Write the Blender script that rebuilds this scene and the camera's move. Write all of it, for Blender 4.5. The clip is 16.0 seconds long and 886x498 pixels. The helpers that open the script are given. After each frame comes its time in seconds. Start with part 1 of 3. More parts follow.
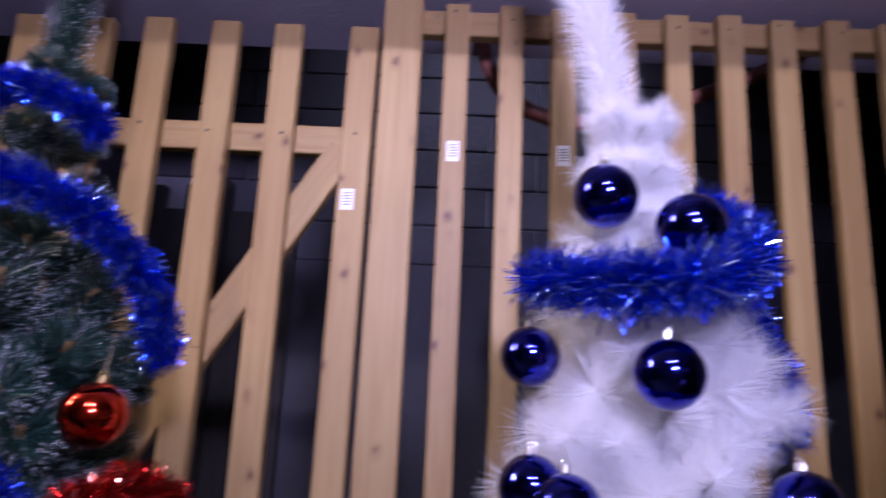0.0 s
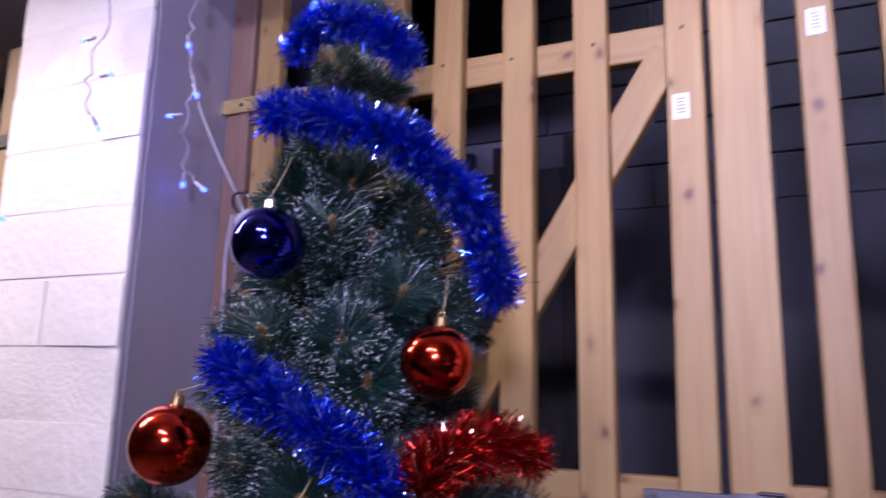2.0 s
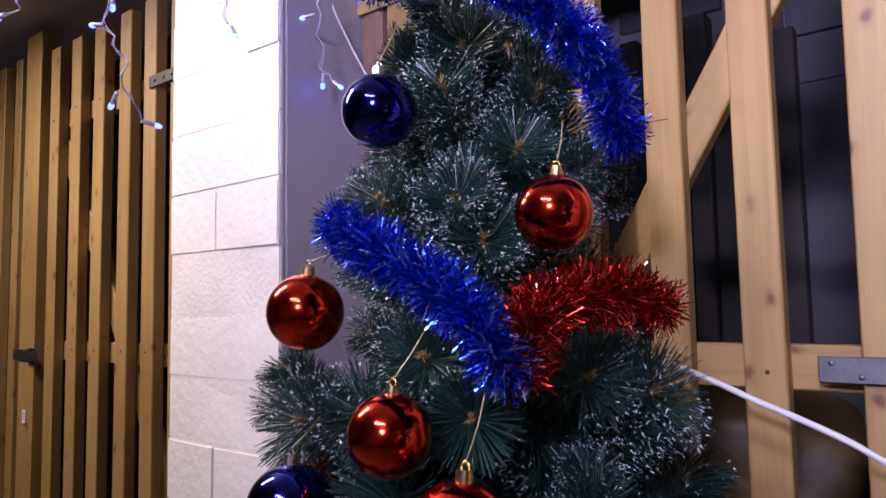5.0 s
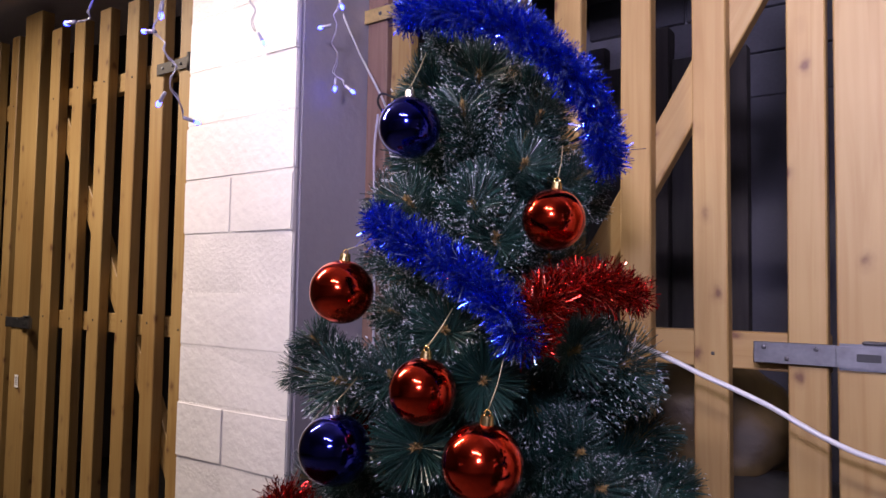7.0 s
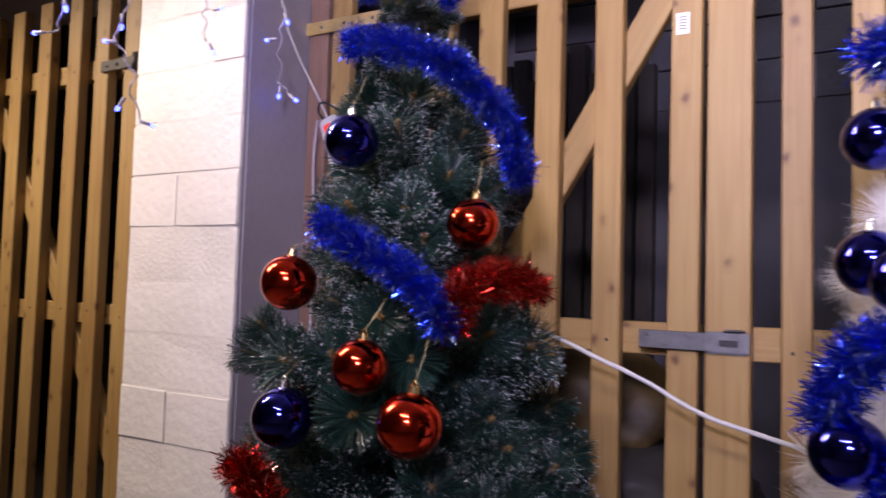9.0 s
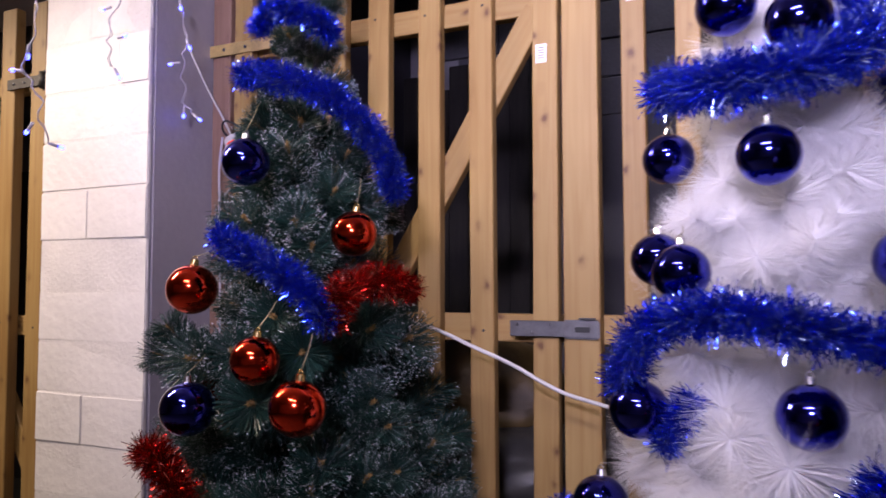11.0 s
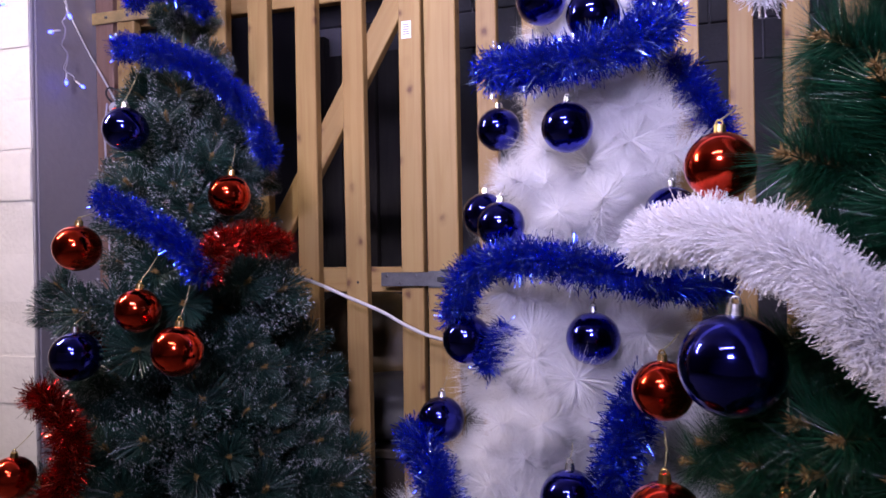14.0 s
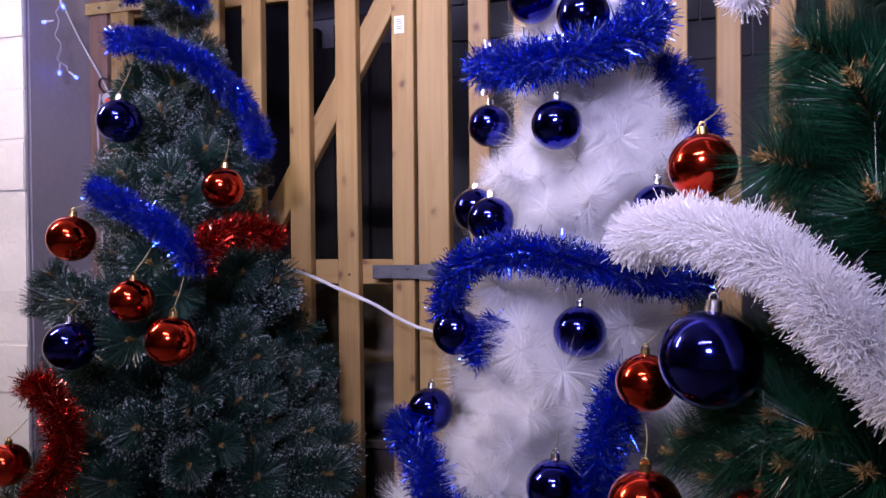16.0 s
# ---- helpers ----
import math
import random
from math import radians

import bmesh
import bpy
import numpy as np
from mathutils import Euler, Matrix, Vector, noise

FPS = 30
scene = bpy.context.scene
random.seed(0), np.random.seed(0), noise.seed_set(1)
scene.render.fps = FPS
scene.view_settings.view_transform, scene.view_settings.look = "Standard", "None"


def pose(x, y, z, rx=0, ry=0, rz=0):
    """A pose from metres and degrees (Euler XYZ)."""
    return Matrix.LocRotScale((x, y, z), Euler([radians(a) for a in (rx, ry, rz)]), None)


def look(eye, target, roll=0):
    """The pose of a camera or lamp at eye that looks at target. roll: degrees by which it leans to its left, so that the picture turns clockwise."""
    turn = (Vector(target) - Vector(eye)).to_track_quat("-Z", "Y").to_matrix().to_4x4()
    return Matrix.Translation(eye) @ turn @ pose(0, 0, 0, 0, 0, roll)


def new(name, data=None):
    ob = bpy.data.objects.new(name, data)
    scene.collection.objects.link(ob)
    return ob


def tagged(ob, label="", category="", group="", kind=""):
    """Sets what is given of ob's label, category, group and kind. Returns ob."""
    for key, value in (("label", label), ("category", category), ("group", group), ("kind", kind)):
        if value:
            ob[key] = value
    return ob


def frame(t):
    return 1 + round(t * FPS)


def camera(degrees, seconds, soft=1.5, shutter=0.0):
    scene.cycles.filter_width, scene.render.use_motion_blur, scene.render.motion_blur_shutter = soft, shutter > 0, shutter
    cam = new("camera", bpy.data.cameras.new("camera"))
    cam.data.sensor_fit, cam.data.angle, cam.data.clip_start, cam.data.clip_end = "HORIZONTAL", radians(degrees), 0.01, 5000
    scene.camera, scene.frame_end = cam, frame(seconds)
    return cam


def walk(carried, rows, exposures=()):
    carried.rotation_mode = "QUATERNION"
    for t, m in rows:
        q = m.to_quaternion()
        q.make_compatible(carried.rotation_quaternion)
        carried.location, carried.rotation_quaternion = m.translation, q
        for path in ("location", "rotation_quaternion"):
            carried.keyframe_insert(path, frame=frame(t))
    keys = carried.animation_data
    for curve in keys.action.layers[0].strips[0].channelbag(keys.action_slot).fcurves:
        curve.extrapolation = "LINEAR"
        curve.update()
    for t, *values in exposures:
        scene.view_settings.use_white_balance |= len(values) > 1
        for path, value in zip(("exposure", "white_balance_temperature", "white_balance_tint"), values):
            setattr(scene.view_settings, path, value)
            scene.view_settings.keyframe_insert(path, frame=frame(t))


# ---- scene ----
cam = camera(62.8, 16.0, 1.5, 1.0)
PATH = [
    (0, (0.173, 0.375, 1.379), (0.157, 2.319, 1.852), 2.7),
    (0.5, (0.144, 0.397, 1.382), (-0.062, 2.339, 1.811), 3.3),
    (1, (0.107, 0.444, 1.371), (-0.298, 2.36, 1.774), 3.0),
    (1.5, (0.099, 0.495, 1.365), (-0.521, 2.361, 1.728), 2.2),
    (2, (0.083, 0.561, 1.347), (-0.732, 2.35, 1.711), 1.3),
    (2.5, (0.096, 0.611, 1.342), (-0.88, 2.324, 1.68), 0.8),
    (3, (0.109, 0.652, 1.335), (-0.986, 2.296, 1.647), -0.1),
    (3.5, (0.121, 0.677, 1.324), (-1.056, 2.271, 1.599), -0.9),
    (4, (0.126, 0.691, 1.303), (-1.116, 2.242, 1.536), -1.2),
    (4.5, (0.125, 0.686, 1.287), (-1.15, 2.215, 1.478), -1.0),
    (5, (0.129, 0.65, 1.271), (-1.132, 2.194, 1.431), -1.0),
    (7.5, (0.193, 0.39, 1.273), (-0.948, 2.029, 1.385), 1.4),
    (8, (0.209, 0.341, 1.267), (-0.907, 1.997, 1.379), 1.8),
    (8.5, (0.235, 0.311, 1.266), (-0.827, 2.002, 1.372), 2.0),
    (9, (0.271, 0.289, 1.27), (-0.722, 2.021, 1.371), 1.7),
    (11.5, (0.473, 0.136, 1.272), (-0.31, 1.974, 1.38), -0.6),
    (12, (0.508, 0.112, 1.272), (-0.234, 1.966, 1.38), -1.1),
    (12.5, (0.542, 0.087, 1.268), (-0.157, 1.959, 1.355), -1.3),
    (13, (0.566, 0.063, 1.262), (-0.084, 1.954, 1.321), -1.3),
    (13.5, (0.583, 0.046, 1.257), (-0.038, 1.947, 1.284), -1.1),
    (14, (0.598, 0.031, 1.254), (-0.001, 1.939, 1.252), -1.0),
    (14.5, (0.606, 0.024, 1.255), (0.019, 1.936, 1.238), -0.9),
    (15, (0.608, 0.014, 1.259), (0.033, 1.929, 1.238), -0.8),
    (15.5, (0.606, 0.007, 1.257), (0.037, 1.924, 1.232), -0.7),
    (16, (0.605, 0.009, 1.258), (0.03, 1.924, 1.233), -0.5),
]
TONE = [(0, -0.35, 5350, 31), (1.5, -0.12, 5350, 31), (3.5, 0.0, 5600, 27), (5, 0.08, 5700, 24), (8, -0.05, 6150, 20), (9, -0.1, 6250, 20), (11.5, -0.05, 6150, 21), (12.5, -0.05, 6000, 22), (14, -0.12, 5850, 23), (16, -0.10, 5750, 23)]
walk(cam, [(t, look(eye, target, roll)) for t, eye, target, roll in PATH], TONE)

# ---- light ----
world = bpy.data.worlds.new("world")
scene.world = world
world.use_nodes = True
world.node_tree.nodes["Background"].inputs[0].default_value = (0.02, 0.02, 0.03, 1)
world.node_tree.nodes["Background"].inputs[1].default_value = 0.3


def area_lamp(name, eye, target, sx, sy, watts, colour):
    d = bpy.data.lights.new(name, "AREA")
    d.shape, d.size, d.size_y, d.energy, d.color = "RECTANGLE", sx, sy, watts, colour
    ob = new(name, d)
    ob.matrix_world = look(eye, target)
    return ob


area_lamp("tube_light", (-2.2, 0.75, 2.78), (-0.6, 1.3, 1.2), 0.07, 1.2, 90, (1.0, 0.83, 0.62))
over = area_lamp("ceiling_light", (0.1, -0.9, 2.93), (0.1, 1.6, 1.95), 1.2, 0.07, 13, (1.0, 0.90, 0.96))
over.data.spread = radians(75)
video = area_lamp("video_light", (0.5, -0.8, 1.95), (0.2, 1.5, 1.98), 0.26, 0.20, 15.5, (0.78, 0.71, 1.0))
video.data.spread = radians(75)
store = area_lamp("store_light", (0.3, 2.6, 3.45), (0.3, 3.52, 2.55), 0.9, 0.08, 3, (0.88, 0.85, 1.0))
store.data.spread = radians(90)

# ---- materials ----
MATS = {}


def node_material(name):
    m = bpy.data.materials.new(name)
    m.use_nodes = True
    nt = m.node_tree
    return m, nt, nt.nodes["Principled BSDF"]


def add(nt, kind, **values):
    n = nt.nodes.new(kind)
    for k, v in values.items():
        if k in n.inputs:
            n.inputs[k].default_value = v
    return n


def ramp(nt, source, stops):
    n = nt.nodes.new("ShaderNodeValToRGB")
    while len(n.color_ramp.elements) < len(stops):
        n.color_ramp.elements.new(0.5)
    for e, (at, c) in zip(n.color_ramp.elements, stops):
        e.position, e.color = at, (*c, 1)
    nt.links.new(source, n.inputs[0])
    return n


def shade(c, k):
    return tuple(min(1, v * k) for v in c)


def surface(name, colour, rough=0.6, metal=0.0, vary=0.15, scale=8.0, fine=90.0, bump=0.15, coat=0.0, stretch=(1, 1, 1), sheen=0.0):
    """Two scales of noise over a base colour, with relief."""
    if name in MATS:
        return MATS[name]
    m, nt, b = node_material(name)
    co = add(nt, "ShaderNodeTexCoord")
    info = add(nt, "ShaderNodeObjectInfo")
    mp = add(nt, "ShaderNodeMapping")
    mp.inputs["Scale"].default_value = stretch
    nt.links.new(co.outputs["Object"], mp.inputs["Vector"])
    off = nt.nodes.new("ShaderNodeVectorMath")
    off.operation = "MULTIPLY_ADD"
    nt.links.new(info.outputs["Random"], off.inputs[0])
    off.inputs[1].default_value = (17.0, 11.0, 23.0)
    nt.links.new(mp.outputs[0], off.inputs[2])
    big = add(nt, "ShaderNodeTexNoise", Scale=scale, Detail=4.0)
    small = add(nt, "ShaderNodeTexNoise", Scale=fine, Detail=3.0)
    for n in (big, small):
        nt.links.new(off.outputs[0], n.inputs["Vector"])
    mix = nt.nodes.new("ShaderNodeMath")
    mix.operation = "MULTIPLY_ADD"
    nt.links.new(small.outputs[0], mix.inputs[0])
    mix.inputs[1].default_value = 0.35
    nt.links.new(big.outputs[0], mix.inputs[2])
    cr = ramp(nt, mix.outputs[0], [(0.45, shade(colour, 1 - vary)), (0.9, shade(colour, 1 + vary))])
    nt.links.new(cr.outputs[0], b.inputs["Base Color"])
    b.inputs["Roughness"].default_value, b.inputs["Metallic"].default_value = rough, metal
    b.inputs["Coat Weight"].default_value = coat
    if sheen:
        b.inputs["Sheen Weight"].default_value = sheen
    if bump:
        bp = add(nt, "ShaderNodeBump", Strength=bump, Distance=0.004)
        nt.links.new(small.outputs[0], bp.inputs["Height"])
        nt.links.new(bp.outputs[0], b.inputs["Normal"])
    MATS[name] = m
    return m


def wood(name, light, dark, knot):
    """Planed softwood: grain along z, knots, board-to-board change."""
    if name in MATS:
        return MATS[name]
    m, nt, b = node_material(name)
    co = add(nt, "ShaderNodeTexCoord")
    info = add(nt, "ShaderNodeObjectInfo")
    off = nt.nodes.new("ShaderNodeVectorMath")
    off.operation = "MULTIPLY_ADD"
    nt.links.new(info.outputs["Random"], off.inputs[0])
    off.inputs[1].default_value = (31.0, 7.0, 53.0)
    nt.links.new(co.outputs["Object"], off.inputs[2])
    mp = add(nt, "ShaderNodeMapping")
    mp.inputs["Scale"].default_value = (34, 34, 1.5)
    nt.links.new(off.outputs[0], mp.inputs[0])
    grain = add(nt, "ShaderNodeTexNoise", Scale=1.6, Detail=6.0, Distortion=1.1)
    nt.links.new(mp.outputs[0], grain.inputs["Vector"])
    broad = add(nt, "ShaderNodeTexNoise", Scale=2.2, Detail=2.0)
    nt.links.new(off.outputs[0], broad.inputs["Vector"])
    g = ramp(nt, grain.outputs[0], [(0.3, dark), (0.62, light)])
    km = add(nt, "ShaderNodeMapping")
    km.inputs["Scale"].default_value = (17, 17, 11)
    warp = add(nt, "ShaderNodeTexNoise", Scale=45.0, Detail=2.0)
    nt.links.new(off.outputs[0], warp.inputs["Vector"])
    bent = nt.nodes.new("ShaderNodeVectorMath")
    bent.operation = "MULTIPLY_ADD"
    nt.links.new(warp.outputs["Color"], bent.inputs[0])
    bent.inputs[1].default_value = (0.014, 0.014, 0.014)
    nt.links.new(off.outputs[0], bent.inputs[2])
    nt.links.new(bent.outputs[0], km.inputs[0])
    vor = add(nt, "ShaderNodeTexVoronoi", Scale=1.0, Randomness=1.0)
    nt.links.new(km.outputs[0], vor.inputs["Vector"])
    kr = ramp(nt, vor.outputs["Distance"], [(0.06, (0.9, 0.9, 0.9)), (0.12, (0.42, 0.42, 0.42)), (0.18, (0.14, 0.14, 0.14)), (0.30, (0, 0, 0))])
    mx = nt.nodes.new("ShaderNodeMixRGB")
    nt.links.new(kr.outputs[0], mx.inputs[0])
    nt.links.new(g.outputs[0], mx.inputs[1])
    mx.inputs[2].default_value = (*knot, 1)
    hue = nt.nodes.new("ShaderNodeMixRGB")
    hue.blend_type = "MULTIPLY"
    hue.inputs[0].default_value = 1
    tone = ramp(nt, broad.outputs[0], [(0.3, (0.80, 0.74, 0.66)), (0.7, (1.0, 1.0, 1.0))])
    nt.links.new(mx.outputs[0], hue.inputs[1])
    nt.links.new(tone.outputs[0], hue.inputs[2])
    rnd = nt.nodes.new("ShaderNodeMixRGB")
    rnd.blend_type = "MULTIPLY"
    rnd.inputs[0].default_value = 1
    each = ramp(nt, info.outputs["Random"], [(0.0, (0.84, 0.80, 0.74)), (1.0, (1.0, 1.0, 1.0))])
    nt.links.new(hue.outputs[0], rnd.inputs[1])
    nt.links.new(each.outputs[0], rnd.inputs[2])
    nt.links.new(rnd.outputs[0], b.inputs["Base Color"])
    b.inputs["Roughness"].default_value = 0.55
    bp = add(nt, "ShaderNodeBump", Strength=0.25, Distance=0.002)
    nt.links.new(grain.outputs[0], bp.inputs["Height"])
    nt.links.new(bp.outputs[0], b.inputs["Normal"])
    MATS[name] = m
    return m


def foil(name, dark, light, rough, metal=1.0, painted_glint=None, gloss=0.5):
    """Strips of foil, each a little different; some can be painted pale as glints."""
    m, nt, b = node_material(name)
    geo = add(nt, "ShaderNodeNewGeometry")
    stops = [(0.0, dark), (1.0, light)] if painted_glint is None else [(0.0, dark), (0.86, light), (0.88, painted_glint), (1.0, painted_glint)]
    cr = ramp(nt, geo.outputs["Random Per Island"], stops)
    b.inputs["Specular IOR Level"].default_value = gloss
    nt.links.new(cr.outputs[0], b.inputs["Base Color"])
    b.inputs["Roughness"].default_value, b.inputs["Metallic"].default_value = rough, metal
    return m


def film(name, colour, through_share, rough):
    """White plastic film that lets a share of the light through."""
    m, nt, b = node_material(name)
    geo = add(nt, "ShaderNodeNewGeometry")
    cr = ramp(nt, geo.outputs["Random Per Island"], [(0.0, shade(colour, 0.86)), (1.0, colour)])
    nt.links.new(cr.outputs[0], b.inputs["Base Color"])
    b.inputs["Roughness"].default_value = rough
    b.inputs["Sheen Weight"].default_value, b.inputs["Sheen Roughness"].default_value = 1.0, 0.6
    tr = nt.nodes.new("ShaderNodeBsdfTranslucent")
    nt.links.new(cr.outputs[0], tr.inputs[0])
    mx = nt.nodes.new("ShaderNodeMixShader")
    mx.inputs[0].default_value = through_share
    nt.links.new(b.outputs[0], mx.inputs[1])
    nt.links.new(tr.outputs[0], mx.inputs[2])
    nt.links.new(mx.outputs[0], nt.nodes["Material Output"].inputs["Surface"])
    return m


def glow(name, colour, strength):
    m, nt, b = node_material(name)
    b.inputs["Base Color"].default_value = (*colour, 1)
    b.inputs["Emission Color"].default_value = (*colour, 1)
    b.inputs["Emission Strength"].default_value = strength
    return m


PINE = wood("pine", (0.385, 0.257, 0.094), (0.315, 0.190, 0.060), (0.12, 0.05, 0.02))
JAMB = wood("stained_pine", (0.30, 0.185, 0.14), (0.23, 0.135, 0.10), (0.14, 0.07, 0.05))
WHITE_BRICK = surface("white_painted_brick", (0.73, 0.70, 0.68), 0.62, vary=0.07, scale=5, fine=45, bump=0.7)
MORTAR = surface("painted_mortar", (0.68, 0.65, 0.63), 0.8, vary=0.1, bump=0.6)
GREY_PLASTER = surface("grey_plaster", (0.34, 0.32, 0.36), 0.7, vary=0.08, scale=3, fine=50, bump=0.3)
SOFFIT = surface("grey_soffit_paint", (0.50, 0.46, 0.50), 0.75, vary=0.1, scale=3, bump=0.25)
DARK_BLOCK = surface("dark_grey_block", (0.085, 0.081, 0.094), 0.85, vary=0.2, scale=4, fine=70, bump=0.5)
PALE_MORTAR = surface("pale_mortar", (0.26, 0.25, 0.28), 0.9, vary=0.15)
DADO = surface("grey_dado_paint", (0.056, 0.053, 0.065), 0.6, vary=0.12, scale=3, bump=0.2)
CONCRETE = surface("concrete_floor", (0.12, 0.115, 0.11), 0.8, vary=0.25, scale=3, fine=60, bump=0.3)
PLASTER = surface("pale_plaster", (0.30, 0.28, 0.28), 0.8, vary=0.08, scale=2, bump=0.2)
STEEL = surface("galvanised_steel", (0.17, 0.17, 0.175), 0.48, 1.0, vary=0.2, scale=25, fine=160, bump=0.1)
BRASSY = surface("yellow_passivated_steel", (0.86, 0.64, 0.27), 0.42, 0.8, vary=0.2, scale=20, fine=160, bump=0.1)
IRON = surface("dark_iron", (0.06, 0.055, 0.05), 0.55, 0.7, vary=0.2)
PAPER = surface("white_paper", (0.78, 0.76, 0.75), 0.7, vary=0.05, bump=0)
INK = surface("black_ink", (0.16, 0.15, 0.16), 0.6, vary=0.05, bump=0)
WHITE_PLASTIC = surface("white_plastic", (0.58, 0.57, 0.56), 0.42, vary=0.05, bump=0.03)
RED_PLASTIC = glow("red_lit_switch", (0.85, 0.05, 0.02), 0.6)
BLACK_RUBBER = surface("black_rubber", (0.02, 0.02, 0.02), 0.5, vary=0.1, bump=0.05)
PIPE_RED = surface("red_brown_hose", (0.22, 0.075, 0.05), 0.5, vary=0.2, scale=12)
LED_GLOW = glow("led_glow", (0.035, 0.045, 1.0), 22.0)
CLEAR = surface("milky_wire", (0.48, 0.46, 0.55), 0.35, vary=0.05, bump=0)
SILVER = surface("silver_cap", (0.75, 0.73, 0.70), 0.25, 1.0, vary=0.1, fine=120, bump=0.05)
GOLD = surface("gold_cap", (0.80, 0.58, 0.24), 0.25, 1.0, vary=0.1, fine=120, bump=0.05)
THREAD = surface("gold_thread", (0.30, 0.26, 0.15), 0.4, 0.4, vary=0.1, bump=0)
BLUE_GLASS = surface("blue_mirror_lacquer", (0.028, 0.032, 0.36), 0.09, 1.0, vary=0.06, scale=4, bump=0, coat=0.35)
RED_GLASS = surface("red_mirror_lacquer", (0.80, 0.048, 0.014), 0.12, 1.0, vary=0.06, scale=4, bump=0, coat=0.25)
# Last colour: sparkle painted pale on about an eighth of the strips.
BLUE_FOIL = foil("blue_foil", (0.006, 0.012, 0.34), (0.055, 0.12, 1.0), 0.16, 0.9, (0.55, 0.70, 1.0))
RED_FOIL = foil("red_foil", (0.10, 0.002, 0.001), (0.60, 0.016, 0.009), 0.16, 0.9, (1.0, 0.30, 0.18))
WHITE_FOIL = film("white_foil", (0.95, 0.93, 0.97), 0.15, 0.25)
NEEDLE_FROSTED = foil("dull_green_needles", (0.005, 0.018, 0.014), (0.022, 0.068, 0.053), 0.34, 0.0, None, 0.5)
NEEDLE_GREEN = foil("deep_green_needles", (0.0025, 0.020, 0.010), (0.010, 0.078, 0.035), 0.28, 0.0, None, 0.5)
NEEDLE_WHITE = film("white_needles", (0.98, 0.97, 0.98), 0.48, 0.4)
FROST = foil("frost_tips", (0.45, 0.48, 0.50), (0.86, 0.88, 0.90), 0.55, 0.0)
BUD = surface("ochre_bud", (0.29, 0.185, 0.06), 0.75, vary=0.25, scale=90, fine=300, bump=0.4)
BUD_WHITE = surface("white_bud", (0.70, 0.68, 0.68), 0.75, vary=0.1, bump=0.2)
STEM = surface("green_wire_stem", (0.03, 0.05, 0.03), 0.6, vary=0.2)
STEM_WHITE = surface("white_wire_stem", (0.66, 0.65, 0.67), 0.6, vary=0.1)
SACK = surface("ochre_sack", (0.085, 0.054, 0.017), 0.55, vary=0.25, scale=6, fine=60, bump=0.4)
CLOTH = surface("grey_plastic_sheet", (0.045, 0.043, 0.040), 0.45, vary=0.25, scale=6, fine=40, bump=0.4)
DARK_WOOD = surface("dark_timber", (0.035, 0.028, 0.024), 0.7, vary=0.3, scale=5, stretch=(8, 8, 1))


# ---- mesh helpers ----
def mesh_object(name, verts, faces, mats, parent=None, index=None, smooth=False):
    me = bpy.data.meshes.new(name)
    me.from_pydata([tuple(v) for v in verts], [], [tuple(q) for q in faces])
    for m in mats if isinstance(mats, (list, tuple)) else [mats]:
        me.materials.append(m)
    if index is not None:
        me.polygons.foreach_set("material_index", index)
    if smooth:
        me.polygons.foreach_set("use_smooth", [True] * len(me.polygons))
    me.update()
    ob = new(name, me)
    ob.parent = parent
    return ob


def part(name, bm, material, parent=None, label="", smooth=False):
    me = bpy.data.meshes.new(name)
    bm.to_mesh(me)
    bm.free()
    me.materials.append(material)
    if smooth:
        for p in me.polygons:
            p.use_smooth = True
    ob = new(name, me)
    ob.parent = parent
    if label:
        ob["label"] = label
    return ob


def holder(name, at=(0, 0, 0), label="", category="", group="", kind=""):
    ob = new(name)
    ob.location = at
    ob.empty_display_size = 0.05
    return tagged(ob, label, category, group, kind)


def box_bm(x0, x1, y0, y1, z0, z1, bevel=0.0, segments=2):
    bm = bmesh.new()
    bmesh.ops.create_cube(bm, size=1.0)
    bmesh.ops.scale(bm, vec=(x1 - x0, y1 - y0, z1 - z0), verts=bm.verts)
    bmesh.ops.translate(bm, vec=((x0 + x1) / 2, (y0 + y1) / 2, (z0 + z1) / 2), verts=bm.verts)
    if bevel:
        bmesh.ops.bevel(bm, geom=bm.edges[:], offset=bevel, segments=segments, affect="EDGES")
    return bm


def spline(points, step):
    """Catmull-Rom through the points, at about even steps."""
    p = [Vector(q) for q in points]
    p = [2 * p[0] - p[1], *p, 2 * p[-1] - p[-2]]
    out = []
    for a, b, c, d in zip(p, p[1:], p[2:], p[3:]):
        n = max(2, int((c - b).length / step))
        for i in range(n):
            t = i / n
            out.append(0.5 * (2 * b + (c - a) * t + (2 * a - 5 * b + 4 * c - d) * t * t + (3 * b - a - 3 * c + d) * t ** 3))
    out.append(p[-2])
    return out


def tube(name, points, radius, material, parent=None, step=0.02, sides=8):
    pts = spline(points, step)
    verts, faces = [], []
    for i, p in enumerate(pts):
        d = (pts[min(i + 1, len(pts) - 1)] - pts[max(i - 1, 0)]).normalized()
        u = d.cross(Vector((0.3, 0.9, 0.2))).normalized()
        v = d.cross(u)
        for k in range(sides):
            a = 2 * math.pi * k / sides
            verts.append(p + radius * (math.cos(a) * u + math.sin(a) * v))
    for i in range(len(pts) - 1):
        for k in range(sides):
            q = (k + 1) % sides
            faces.append((i * sides + k, i * sides + q, (i + 1) * sides + q, (i + 1) * sides + k))
    faces.append(tuple(range(sides))[::-1])
    faces.append(tuple((len(pts) - 1) * sides + k for k in range(sides)))
    return mesh_object(name, verts, faces, material, parent, smooth=True)


# ---- the large structure ----
GATE_Y = 1.77          # front of the slats of the pair of gates
PIER = (-1.418, -1.016, 1.547, 1.95)
COURSE = 0.1366

